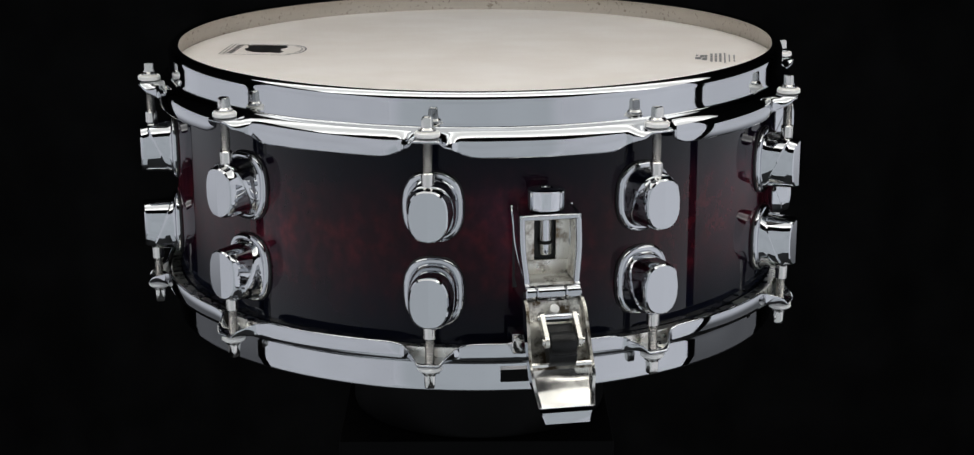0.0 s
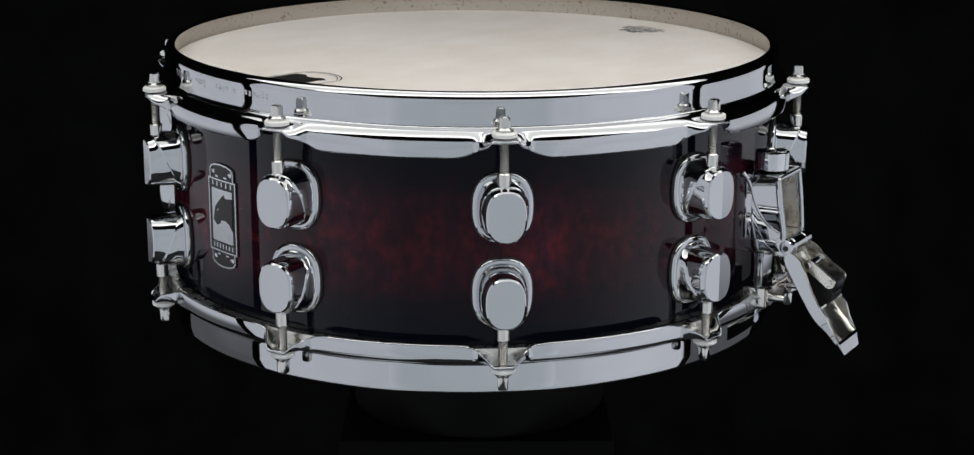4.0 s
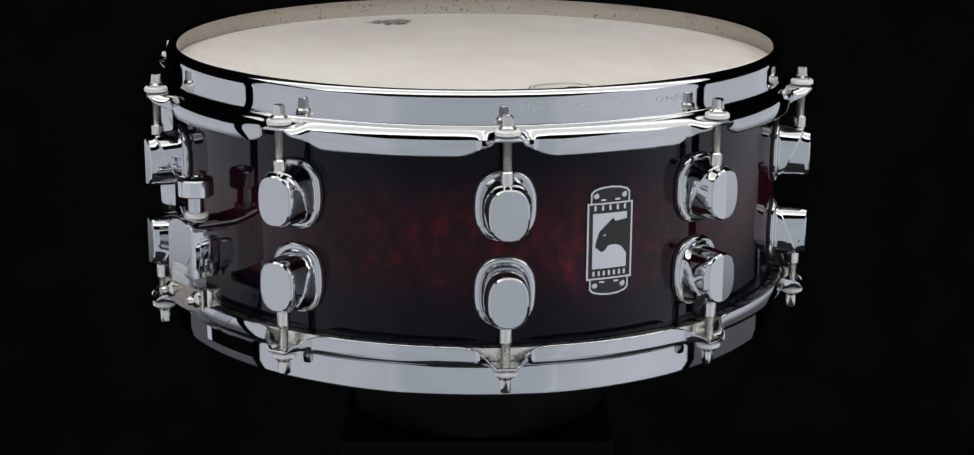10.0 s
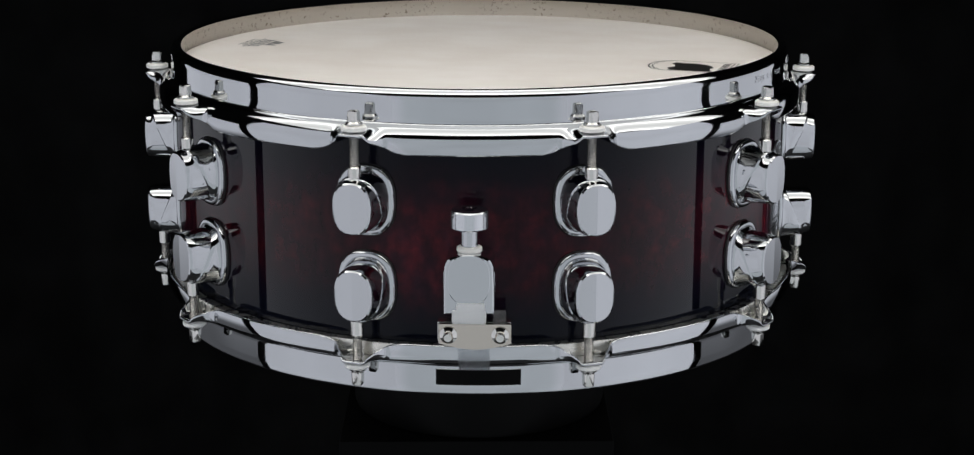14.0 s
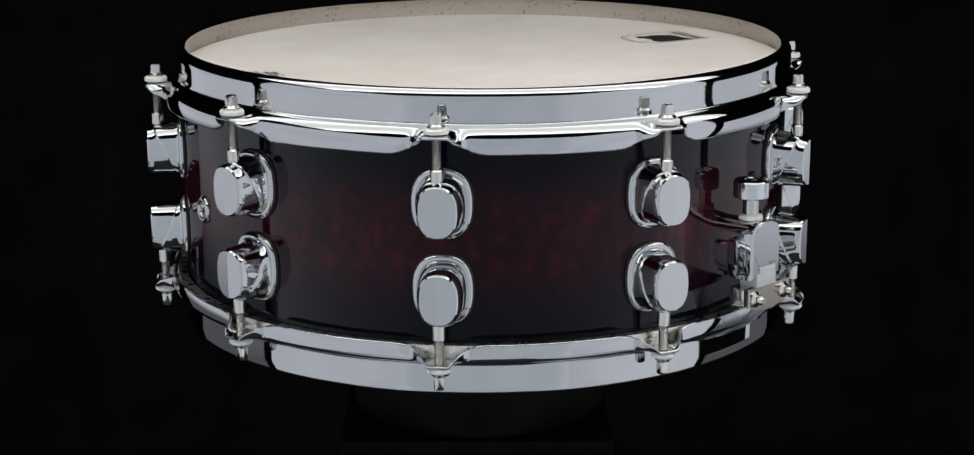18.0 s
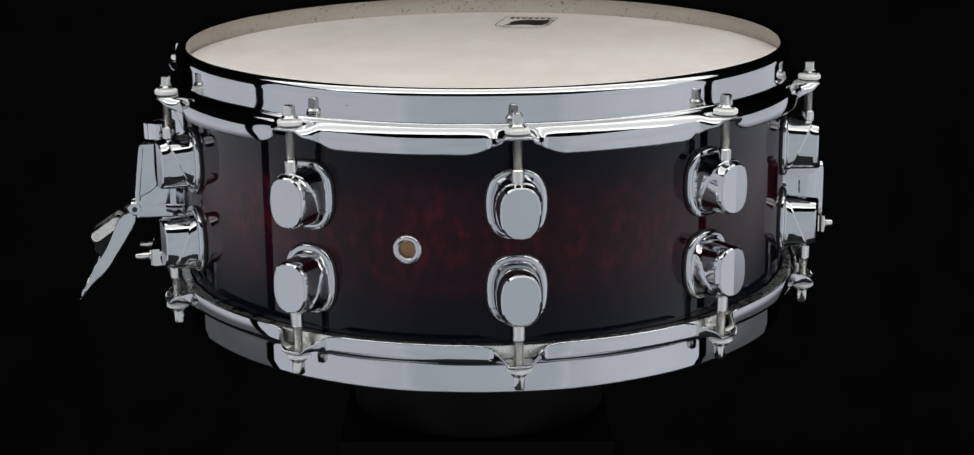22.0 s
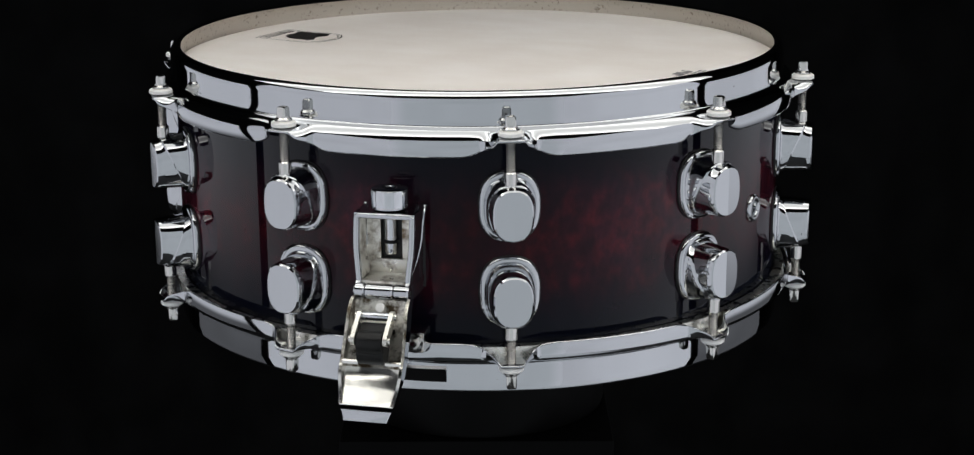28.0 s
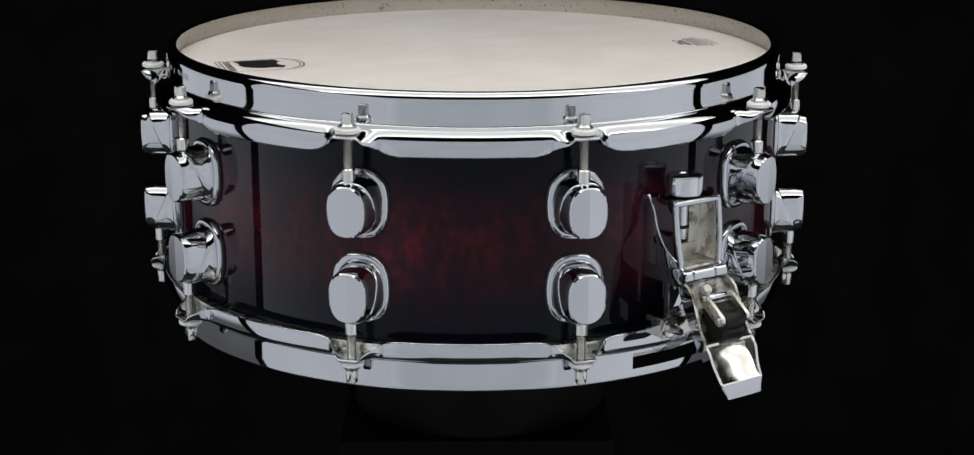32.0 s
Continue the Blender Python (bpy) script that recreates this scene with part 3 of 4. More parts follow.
vent = part("vent_grommet", tube([(0.0043, 0.1722), (0.0043, 0.1788), (0.0047, 0.1795), (0.0056, 0.1800), (0.0066, 0.1799), (0.0075, 0.1793), (0.0079, 0.1784), (0.0079, 0.1780), (0.0046, 0.1780), (0.0045, 0.1722)]), CHROME, drum, "chrome vent grommet", 60)
vent.matrix_basis = VENT
# added disc closes the bore, in place of the shell's lit inside
part("vent_plug", turned([(0.0044, 0.1715), (0.0044, 0.1752), (0.0034, 0.1746), (0.0012, 0.1742)], axis="x", n=40), WOOD, vent, "wood disc added in the vent, standing in for the lit wood inside the shell")

# ---- throw-off (strainer): body, knob and open lever ----
THROW_PHI = -79.4


def mm(points):
    return [(a / 1000, b / 1000) for a, b in points]


def build_throw_off():
    # two side cheeks with a curved, beaded rear edge, splayed towards the shell; below them two arms with the hinge
    curve = [(0.1822, 0.0222), (0.1843, 0.0205), (0.1859, 0.0180), (0.1876, 0.0145), (0.1889, 0.0105), (0.1901, 0.0068), (0.1917, 0.0030), (0.1937, -0.0005), (0.1965, -0.0040), (0.2000, -0.0068), (0.2045, -0.0090)]

    def lean(z):
        """The housing's face leans back towards its top."""
        return -0.0040 * min(1.0, max(0.0, (z + 0.009) / 0.031))

    def splay(r, z):
        return 0.0138 + 0.0018 * smooth((z + 0.0150) / 0.024) + 0.015 * max(0.0, 0.2062 - r) * smooth((z + 0.015) / 0.030)

    top = loft([[(0.1785, q * 0.0160, z) if r else (0.2012, q * 0.0154, z) for r, q in ((1, -1), (1, 1), (0, 1), (0, -1))] for z in (0.0200, 0.0222)])
    throw = part("throw_off", top, CHROME, drum, "chrome snare throw-off with its lever open")
    for s in (1, -1):
        rings = []
        for rr, z in curve:
            across = [rr + (0.2066 + lean(z) - rr) * i / 6 for i in range(7)]
            rings.append([(r, s * splay(r, z), z) for r in across] + [(r, s * (splay(r, z) - 0.0018), z) for r in across[::-1]])
        part("cheek", loft(rings), CHROME, throw)
    arm = mm([(206.9, -11.0), (210.2, -13.4), (211.8, -17.0), (210.2, -20.6), (206.5, -22.2), (179.0, -22.2), (178.2, -19.0), (178.6, -14.6), (199.0, -13.4)])
    for s in (1, -1):
        part("arm", prism(arm, s * 0.0116, s * 0.0140, None, 0.0006), CHROME, throw)
        rings = []
        for i, (r, z) in enumerate(curve):
            u = splay(r, z)
            k = 1.15 - 0.05 * i
            rings.append([(r + 0.0009 * k * math.cos(t), s * (u - 0.0004 + 0.0010 * k * math.sin(t)), z + 0.0006 * k * math.cos(t)) for t in [2 * math.pi * q / 12 for q in range(12)]])
        part("edge_bead", loft(rings), CHROME, throw)
        # the plain side of the housing behind the curve
        side = [(r + 0.0012, z) for r, z in curve] + [(0.2046, -0.0185), (0.2005, -0.0218), (0.1872, -0.0218), (0.1872, 0.0198), (0.1800, 0.0198)]
        side = [(r, z) for r, z in side if r > 0.1871]
        part("side_plate", prism(side, s * 0.0127, s * 0.0136, None, 0.0002), CHROME, throw)
        inside = [[(r, s * (splay(r, z) - w), z) for r in (0.1890, 0.2046 + lean(z)) for w in ((0.0020, 0.0027) if r < 0.195 else (0.0027, 0.0020))] for z in (-0.0112, -0.004, 0.003, 0.010, 0.0197)]
        part("liner", loft(inside), CAST, throw, "dull cast inside of the housing")
    bm = block(0.1885, 0.1905, -0.0128, -0.0056, -0.0046, 0.0200, 0.0003)
    block(0.1885, 0.1905, 0.0056, 0.0128, -0.0046, 0.0200, 0.0003, bm)
    block(0.1885, 0.1905, -0.0128, 0.0128, -0.0125, -0.0046, 0.0003, bm)
    block(0.1885, 0.2060, -0.0124, 0.0124, -0.0140, -0.0118, 0.0005, bm)
    part("back_plate", bm, CAST, throw, "dull cast inside of the housing")
    rim = bmesh.new()
    # one rounded bar, up one side, across the top and down the other
    path = [(splay(0.2062, z) - 0.0012, z) for z in (-0.0125, -0.0095, -0.0065, -0.0030, 0.0010, 0.0050, 0.0100, 0.0150, 0.0196)]
    path += [(path[-1][0] - 0.0002, 0.0204), (path[-1][0] - 0.0009, 0.0210)]
    path += [(-u, z) for u, z in path[::-1]]
    rings = []
    for i, (u, z) in enumerate(path):
        a, b = path[max(0, i - 1)], path[min(len(path) - 1, i + 1)]
        du, dz = b[0] - a[0], b[1] - a[1]
        m = math.hypot(du, dz)
        nu, nz = dz / m, -du / m
        ring = []
        for q in range(20):
            t = 2 * math.pi * q / 20
            c, v = math.cos(t), math.sin(t)
            c, v = math.copysign(abs(c) ** 0.6, c), math.copysign(abs(v) ** 0.6, v)
            ring.append((0.20605 + lean(z) + 0.0017 * c, u + 0.00145 * v * nu, z + 0.00145 * v * nz))
        rings.append(ring)
    loft(rings, rim)
    part("front_rim", rim, CHROME, throw)
    part("mount_block", block(0.1775, 0.1876, -0.0137, 0.0137, -0.0219, 0.0199, 0.0008), CHROME, throw)
    part("gasket", block(0.1750, 0.1777, -0.0142, 0.0142, -0.0224, 0.0205, 0.0004), GASKET_AND_SLOT_SHADE, throw, "thin black rubber gasket")
    # no hole here: a black plate stands in for the slot's shade
    part("slot_shade", block(0.1872, 0.1879, -0.0056, 0.0056, -0.0046, 0.0196, 0.0002), GASKET_AND_SLOT_SHADE, throw, "black plate standing in for the shade of the slot behind the stem")
    part("inner_stem", turned([(0.0028, -0.0012), (0.0031, -0.0006), (0.0031, 0.0062), (0.0031, 0.0200)], at=(0.1912, 0, 0), n=24), SATIN, throw)
    part("stem_ring", turned([(0.0033, 0.0044), (0.0040, 0.0047), (0.0040, 0.0059), (0.0033, 0.0062)], at=(0.1912, 0, 0), n=24), RUBBER, throw, "black ring on the stem")
    part("adjusting_knob", turned([(0.0050, 0.0220), (0.0088, 0.0230), (0.0094, 0.0236), (0.0095, 0.0323), (0.0092, 0.0330), (0.0086, 0.0333), (0.0040, 0.0335), (0.0030, 0.0328), (0.0018, 0.0334)], at=(0.1925, 0, 0), n=48), SATIN, throw, "satin chrome adjusting knob")
    for a, b in ((-0.0142, -0.0088), (-0.0086, 0.0060), (0.0062, 0.0142)):
        part("hinge_knuckle", turned([(0.0036, a), (0.0042, a + 0.0007), (0.0042, b - 0.0007), (0.0036, b)], at=(0.2083, 0, -0.0166), axis="y", n=32), CHROME, throw)
    for s in (1, -1):
        part("hinge_pin", turned([(0.0016, s * 0.0138), (0.0016, s * 0.0145)], at=(0.2083, 0, -0.0170), axis="y", n=16), SHAFT_BLACK, throw, "dark hinge pin end")

    # the lever hangs outwards; (s, n): along it from the hinge, and out of its open side
    d, nn, hinge = Vector((0.545, 0, -0.8385)), Vector((0.8385, 0, 0.545)), Vector((0.2083, 0, -0.0170))

    def lev(s, n, u):
        return hinge + d * (s / 1000) + nn * (n / 1000) + Vector((0, u / 1000, 0))

    def half(s):
        """Half the lever's width."""
        return 15.2 + 1.0 * smooth(s / 36) - 1.8 * smooth((s - 42) / 14) - 3.2 * smooth((s - 56) / 10)

    # a channel: floor and two walls, then the scooped handle
    stations = [(3.0, -3.2, -1.7, 1.5), (6.0, -4.4, -2.9, 3.6), (10.0, -4.8, -3.3, 4.8), (18.0, -5.0, -3.5, 3.8), (28.0, -5.0, -3.5, 2.4), (35.0, -5.0, -3.5, 2.2), (38.0, -4.9, -3.5, 2.5), (42.0, -4.4, -3.3, 3.0),
                (45.0, -3.7, -2.7, 2.4), (47.5, -2.9, -1.9, 1.8), (50.5, -2.2, -1.2, 1.4), (54.5, -1.6, -0.4, 1.2), (57.2, -1.3, 0.3, 1.25), (58.5, -1.2, 0.8, 1.3)]
    rings = []
    for s, lo, fl, hi in stations:
        h, t = half(s), 1.5
        rings.append([lev(s, hi, -h), lev(s, lo + 0.8, -h), lev(s, lo, -h + 0.8), lev(s, lo, h - 0.8), lev(s, lo + 0.8, h), lev(s, hi, h), lev(s, hi, h - t), lev(s, min(fl + 0.5, hi - 0.1), h - t - 0.2), lev(s, fl, h - t - 0.8), lev(s, fl, -h + t + 0.8), lev(s, min(fl + 0.5, hi - 0.1), -h + t + 0.2), lev(s, hi, -h + t)])
    part("lever", loft(rings[:7]), GRIMY, throw, "open lever, raw cast metal inside, chrome outside", 40)
    part("handle", loft(rings[6:]), POLISHED, throw, "scooped handle of the lever, rubbed bright", 40)
    # the chromed outside and the solid end of the handle
    rings = []
    for s, lo, fl, hi in stations:
        h = half(s) + 0.12
        rings.append([lev(s, hi - 0.1, -h), lev(s, lo + 0.7, -h), lev(s, lo - 0.12, -h + 0.9), lev(s, lo - 0.12, h - 0.9), lev(s, lo + 0.7, h), lev(s, hi - 0.1, h), lev(s, hi - 0.3, h - 0.25), lev(s, lo + 0.8, h - 0.25), lev(s, lo + 0.1, h - 0.9), lev(s, lo + 0.1, -h + 0.9), lev(s, lo + 0.8, -h + 0.25), lev(s, hi - 0.3, -h + 0.25)])
    part("lever_skin", loft(rings), CHROME, throw, "", 40)
    tip = []
    for s, lo, hi in ((58.0, -1.2, 1.45), (58.5, -1.1, 1.6), (62.0, -0.9, 0.72), (65.4, -0.6, -0.15), (65.9, -0.4, -0.3)):
        h = half(s)
        tip.append([lev(s, hi, -h + 0.4), lev(s, (lo + hi) / 2, -h), lev(s, lo, -h + 0.4), lev(s, lo, h - 0.4), lev(s, (lo + hi) / 2, h), lev(s, hi, h - 0.4)])
    part("lever_end", loft(tip), CHROME, throw)
    # the ledge across the channel, where the handle begins
    bm = loft([[lev(s, n, u) for s, n in ((35.7, -3.6), (37.3, -3.6), (37.9, 2.3), (36.7, 2.8), (35.7, 2.2))] for u in (-15.2, -14, -7.5, -7.0)])
    loft([[lev(s, n, u) for s, n in ((35.7, -3.6), (37.3, -3.6), (37.9, 2.3), (36.7, 2.8), (35.7, 2.2))] for u in (7.0, 7.5, 14, 15.2)], bm)
    part("ledge", bm, POLISHED, throw)
    for s in (1, -1):
        a, b = Vector((13.8, 5.2)), Vector((27.4, 10.8))
        ax = (b - a).normalized()
        nv = Vector((-ax.y, ax.x))
        pts = [a + (-ax * math.cos(t) + nv * math.sin(t)) * 3.0 for t in [math.pi * (i / 8 - 0.5) for i in range(9)]]
        pts += [b + (ax * math.cos(t) - nv * math.sin(t)) * 3.0 for t in [math.pi * (i / 8 - 0.5) for i in range(9)]]
        link = part("link", loft([[lev(q.x, q.y, u) for q in pts] for u in (s * 7.2, s * 7.5, s * 9.0, s * 9.3)]), ALUMINIUM, throw, "flat steel link")
        for q in (a, b):
            part("rivet", rod_between(lev(q.x, q.y, s * 9.0), lev(q.x, q.y, s * 10.6), 0.0017), NICKEL, throw)
    part("cross_pin", rod_between(lev(13.8, 5.2, -9), lev(13.8, 5.2, 9), 0.0021), SATIN, throw)
    part("stop_screw", rod_between(lev(8.0, -3.4, 0), lev(8.0, 1.0, 0), 0.0024), NYLON, throw, "small white stop")
    # a low moulded block, and the barrel roller that turns on the links
    roll = []
    for u in (-6.9, -6.4, 6.4, 6.9):
        k = 1.0 if abs(u) < 6.6 else 0.93
        roll.append([lev(28 + (s - 28) * k, 6 + (n - 6) * k, u) for s, n in ((17, -2), (35, -3), (37, -1), (37.6, 3.4), (36.6, 6.2), (34.5, 8.2), (31, 9.0), (26.5, 9.2), (22.5, 8.0), (19.5, 6.2), (17, 5))])
    part("roller_block", loft(roll), RUBBER, throw, "black moulded lever block", 30)
    rings = []
    for u, rad in ((-6.6, 4.6), (-6.3, 5.3), (-4.5, 5.75), (-2.0, 6.0), (0.0, 6.05), (2.0, 6.0), (4.5, 5.75), (6.3, 5.3), (6.6, 4.6)):
        rings.append([lev(27.8 + rad * math.cos(2 * math.pi * i / 40), 8.0 + rad * math.sin(2 * math.pi * i / 40), u) for i in range(40)])
    part("roller", loft(rings), RUBBER, throw, "black barrel-shaped roller")
    # strap clamp below
    part("slide_bracket", block(0.1882, 0.1932, -0.0088, 0.0088, -0.0440, -0.0216, 0.0008), CHROME, throw, "chrome bracket carrying the clamp")
    part("clamp_block", block(0.1860, 0.1990, -0.0185, 0.0185, -0.0508, -0.0404, 0.0006), NICKEL, throw)
    part("clamp_plate", block(0.1988, 0.2002, -0.0182, 0.0182, -0.0506, -0.0407, 0.0005), WORN_NICKEL, throw, "worn nickel clamp plate")
    for u in (-0.0140, 0.0140):
        part("washer", turned([(0.0050, 0.2000), (0.0050, 0.2007), (0.0046, 0.2010)], at=(0, u, -0.0456), axis="x", n=24), NICKEL, throw)
        part("clamp_screw", turned([(0.0042, 0.1988), (0.0042, 0.2000), (0.0030, 0.2008), (0.0024, 0.2012), (0.0024, 0.2050), (0.0018, 0.2092)], at=(0, u, -0.0454), axis="x", n=20), NICKEL, throw)
    strap = loft([[(r, u, z) for u in (-0.0062, 0.0062)] + [(r - 0.0007, u, z) for u in (0.0062, -0.0062)] for r, z in ((0.1958, -0.0395), (0.1955, -0.0500), (0.1905, -0.0590), (0.1840, -0.0645), (0.1800, -0.0666), (0.1765, -0.0676))])
    part("strap", strap, STRAP, throw, "clear plastic snare strap")
    throw.matrix_basis = pose(0, 0, 0, 0, 0, THROW_PHI)
    return throw


throw_off = build_throw_off()

# ---- butt end ----
BUTT_PHI = -259.55


def build_butt():
    rings = []
    # housing, lofted outwards from the shell: arched top, slightly tapering to its face
    for r, w, top, bot in ((0.1772, 0.0128, -0.0008, -0.0290), (0.1985, 0.0128, 0.0000, -0.0292), (0.2035, 0.0127, 0.0004, -0.0292), (0.2050, 0.0124, 0.0004, -0.0289), (0.2056, 0.0116, -0.0004, -0.0282)):
        ring = [(r, -w, bot), (r, w, bot), (r, w * 1.0, bot + 0.010), (r, w * 0.97, top - 0.0050), (r, w * 0.92, top - 0.0032)]
        ring += [(r, w * 0.9 * math.cos(radians(a)), top - 0.0030 + 0.0042 * math.sin(radians(a))) for a in range(20, 161, 14)]
        ring += [(r, -w * 0.92, top - 0.0032), (r, -w * 0.97, top - 0.0050), (r, -w, bot + 0.010)]
        rings.append(ring)
    butt = part("butt_end", loft(rings), CHROME, drum, "chrome snare butt end with a tension knob", 28)
    part("face_plate", loft([oval(0.2050, 0.0104, 0.0126, -0.0112, 96, 0.75), oval(0.2057, 0.0104, 0.0126, -0.0112, 96, 0.75), oval(0.20585, 0.0102, 0.0124, -0.0112, 96, 0.75)]), CHROME, butt)
    for s in (1, -1):
        part("side_recess", block(0.1900, 0.2010, s * 0.0120, s * 0.01284, -0.0225, -0.0080, 0.0004), CHROME, butt)
    part("white_collar", turned([(0.0060, 0.0008), (0.0065, 0.0014), (0.0063, 0.0030), (0.0052, 0.0036)], at=(0.1948, 0, 0), n=32), NYLON, butt, "white nylon collar")
    part("stem", turned([(0.0043, 0.0030), (0.0043, 0.0118), (0.0055, 0.0128)], at=(0.1948, 0, 0), n=32), CHROME, butt)
    part("knob", turned([(0.0060, 0.0124), (0.0090, 0.0128), (0.0096, 0.0134), (0.0096, 0.0215), (0.0090, 0.0222), (0.0042, 0.0225), (0.0032, 0.0219), (0.0018, 0.0225)], at=(0.1948, 0, 0), n=48), SATIN, butt, "satin chrome tension knob")
    bm = block(0.1950, 0.2066, -0.0085, 0.0085, -0.0338, -0.0266, 0.0010)
    block(0.2054, 0.2065, -0.0062, 0.0078, -0.0280, -0.0230, 0.0005, bm)
    part("slide", bm, MILKY, butt, "milky white plastic slide with an upturned tab")
    # clamp: bowed front plate over a block, with two screws
    part("clamp_block", block(0.1935, 0.2030, -0.0158, 0.0212, -0.0435, -0.0335, 0.0006), NICKEL, butt)
    low = [(0.0182 - 0.0364 * i / 16, -0.0432 - 0.0032 * math.sin(math.pi * i / 16)) for i in range(17)]
    outline = [(-0.0182, -0.0332), (0.0182, -0.0332)] + low
    part("clamp_plate", loft([[(r, u * k + 0.0030, z - 0.0005) for u, z in outline] for r, k in ((0.2044, 0.99), (0.2048, 1.0), (0.2060, 1.0), (0.2064, 0.99))]), WORN_NICKEL, butt, "worn nickel clamp plate")
    part("clamp_pad", block(0.2030, 0.2044, -0.0150, 0.0202, -0.0425, -0.0336, 0.0003), GASKET_AND_SLOT_SHADE, butt)
    for u in (-0.0102, 0.0156):
        part("clamp_screw", turned([(0.0044, 0.2062), (0.0044, 0.2072), (0.0030, 0.2080), (0.0025, 0.2084), (0.0025, 0.2108), (0.0019, 0.2122)], at=(0, u, -0.0392), axis="x", n=20), NICKEL, butt)
    strap = loft([[(r, u, z) for u in (-0.0058, 0.0102)] + [(r - 0.0007, u, z) for u in (0.0102, -0.0058)] for r, z in ((0.2040, -0.0340), (0.2034, -0.0440), (0.1985, -0.0520), (0.1905, -0.0598), (0.1840, -0.0648), (0.1800, -0.0668), (0.1765, -0.0676))])
    part("strap", strap, STRAP, butt, "clear plastic snare strap")
    # loose end of the strap, sticking out above the clamp
    end = loft([[(r, u, z) for u in (0.0120, 0.0185)] + [(r - 0.0005, u, z) for u in (0.0185, 0.0120)] for r, z in ((0.2046, -0.0350), (0.2075, -0.0300), (0.2125, -0.0245))])
    part("strap_end", end, STRAP, butt)
    butt.matrix_basis = pose(0, 0, 0, 0, 0, BUTT_PHI)
    return butt


butt_end = build_butt()

# ---- printing on the skin ----
PRINT_Z = 0.0684


def flat_print(name, outline, mat, to, label="", z=PRINT_Z):
    bm = bmesh.new()
    vs = [bm.verts.new((*to(a, b), z)) for a, b in outline]
    bm.faces.new(vs)
    ext = bmesh.ops.extrude_face_region(bm, geom=bm.faces[:])
    for v in ext["geom"]:
        if isinstance(v, bmesh.types.BMVert):
            v.co.z += 0.00008
    return part(name, bm, mat, batter, label)


def stroke(name, pts, w, mat, to, closed=False):
    """A printed line of width w along a path."""
    pts = [Vector(p) for p in pts]
    n = len(pts)
    bm = bmesh.new()
    left, right = [], []
    for i, p in enumerate(pts):
        a = pts[i - 1] if closed or i else p
        b = pts[(i + 1) % n] if closed or i < n - 1 else p
        d = (b - a).normalized()
        o = Vector((-d.y, d.x)) * w / 2
        left.append(bm.verts.new((*to(*(p + o)), PRINT_Z + 0.00004)))
        right.append(bm.verts.new((*to(*(p - o)), PRINT_Z + 0.00004)))
    for i in range(n if closed else n - 1):
        j = (i + 1) % n
        bm.faces.new((left[i], left[j], right[j], right[i]))
    return part(name, bm, mat, batter)


def logo_frame(a, b):
    """a: metres towards the rim, b: sideways, about the mark's middle."""
    c, s = math.cos(radians(173.3)), math.sin(radians(173.3))
    r = 0.1305 + a
    return (r * c - b * s, r * s + b * c)


LH = 0.0173
round_end = [(-0.0150 - 0.0125 * math.sin(radians(t)), -LH * math.cos(radians(t))) for t in range(0, 181, 15)]
edge = [(0.0214, -LH)] + round_end + [(0.0214, LH)]
stroke("logo_outline", edge, 0.0008, INK, logo_frame, True)
inner = [(-0.0150 - 0.0102 * math.sin(radians(t)), -(LH - 0.0022) * math.cos(radians(t))) for t in range(20, 161, 14)]
stroke("logo_inner_line", inner, 0.0006, INK, logo_frame)
stroke("logo_rule", [(0.0192, -LH + 0.0015), (0.0192, LH - 0.0015)], 0.0008, INK, logo_frame)
stroke("logo_side_line", [(0.0150, -LH + 0.0020), (-0.0140, -LH + 0.0020)], 0.0006, INK, logo_frame)
blot = [(0.0110, -0.0138), (0.0085, -0.0060), (0.0102, -0.0020), (0.0080, 0.0040), (0.0030, 0.0078), (-0.0030, 0.0100), (-0.0090, 0.0092), (-0.0140, 0.0110), (-0.0158, 0.0060), (-0.0130, 0.0020), (-0.0118, -0.0030), (-0.0150, -0.0090), (-0.0132, -0.0138), (-0.0040, -0.0146), (0.0050, -0.0146)]
flat_print("logo_shape", blot, INK, logo_frame, "plain black printed emblem")
for i in range(7):
    b = -0.0126 + i * 0.0042
    flat_print("logo_bar", [(0.0136, b - 0.0011), (0.0174, b - 0.0011), (0.0174, b + 0.0011), (0.0136, b + 0.0011)], INK, logo_frame)


def small_frame(a, b):
    c, s = math.cos(radians(-7.0)), math.sin(radians(-7.0))
    r = 0.1420 + a
    return (r * c - 1.4 * b * s, r * s + 1.4 * b * c)


# small print opposite: a mark, a block of rows, a rule and faint rows beyond it
small = [(-0.0102, -0.0020, 0.0018, 0.0026), (-0.0080, 0.0030, 0.0012, 0.0022), (-0.0066, -0.0036, 0.0014, 0.0030), (-0.0058, 0.0022, 0.0008, 0.0030), (-0.0110, 0.0046, 0.0008, 0.0012)]
for row in range(3):
    small += [(-0.0026 + row * 0.0026, b, 0.0007, db) for b, db in ((-0.0078, 0.0018), (-0.0030, 0.0021), (0.0024, 0.0022), (0.0074, 0.0016 + 0.0005 * row))]
small += [(0.0052, -0.0004, 0.0004, 0.0118)]
for row in range(2):
    small += [(0.0078 + row * 0.0028, b, 0.0004, db) for b, db in ((-0.0066, 0.0022), (-0.0010, 0.0020), (0.0044, 0.0024))]
for a, b, da, db in small:
    flat_print("print_bar", [(a - da, b - db), (a + da, b - db), (a + da, b + db), (a - da, b + db)], GREY_INK, small_frame)

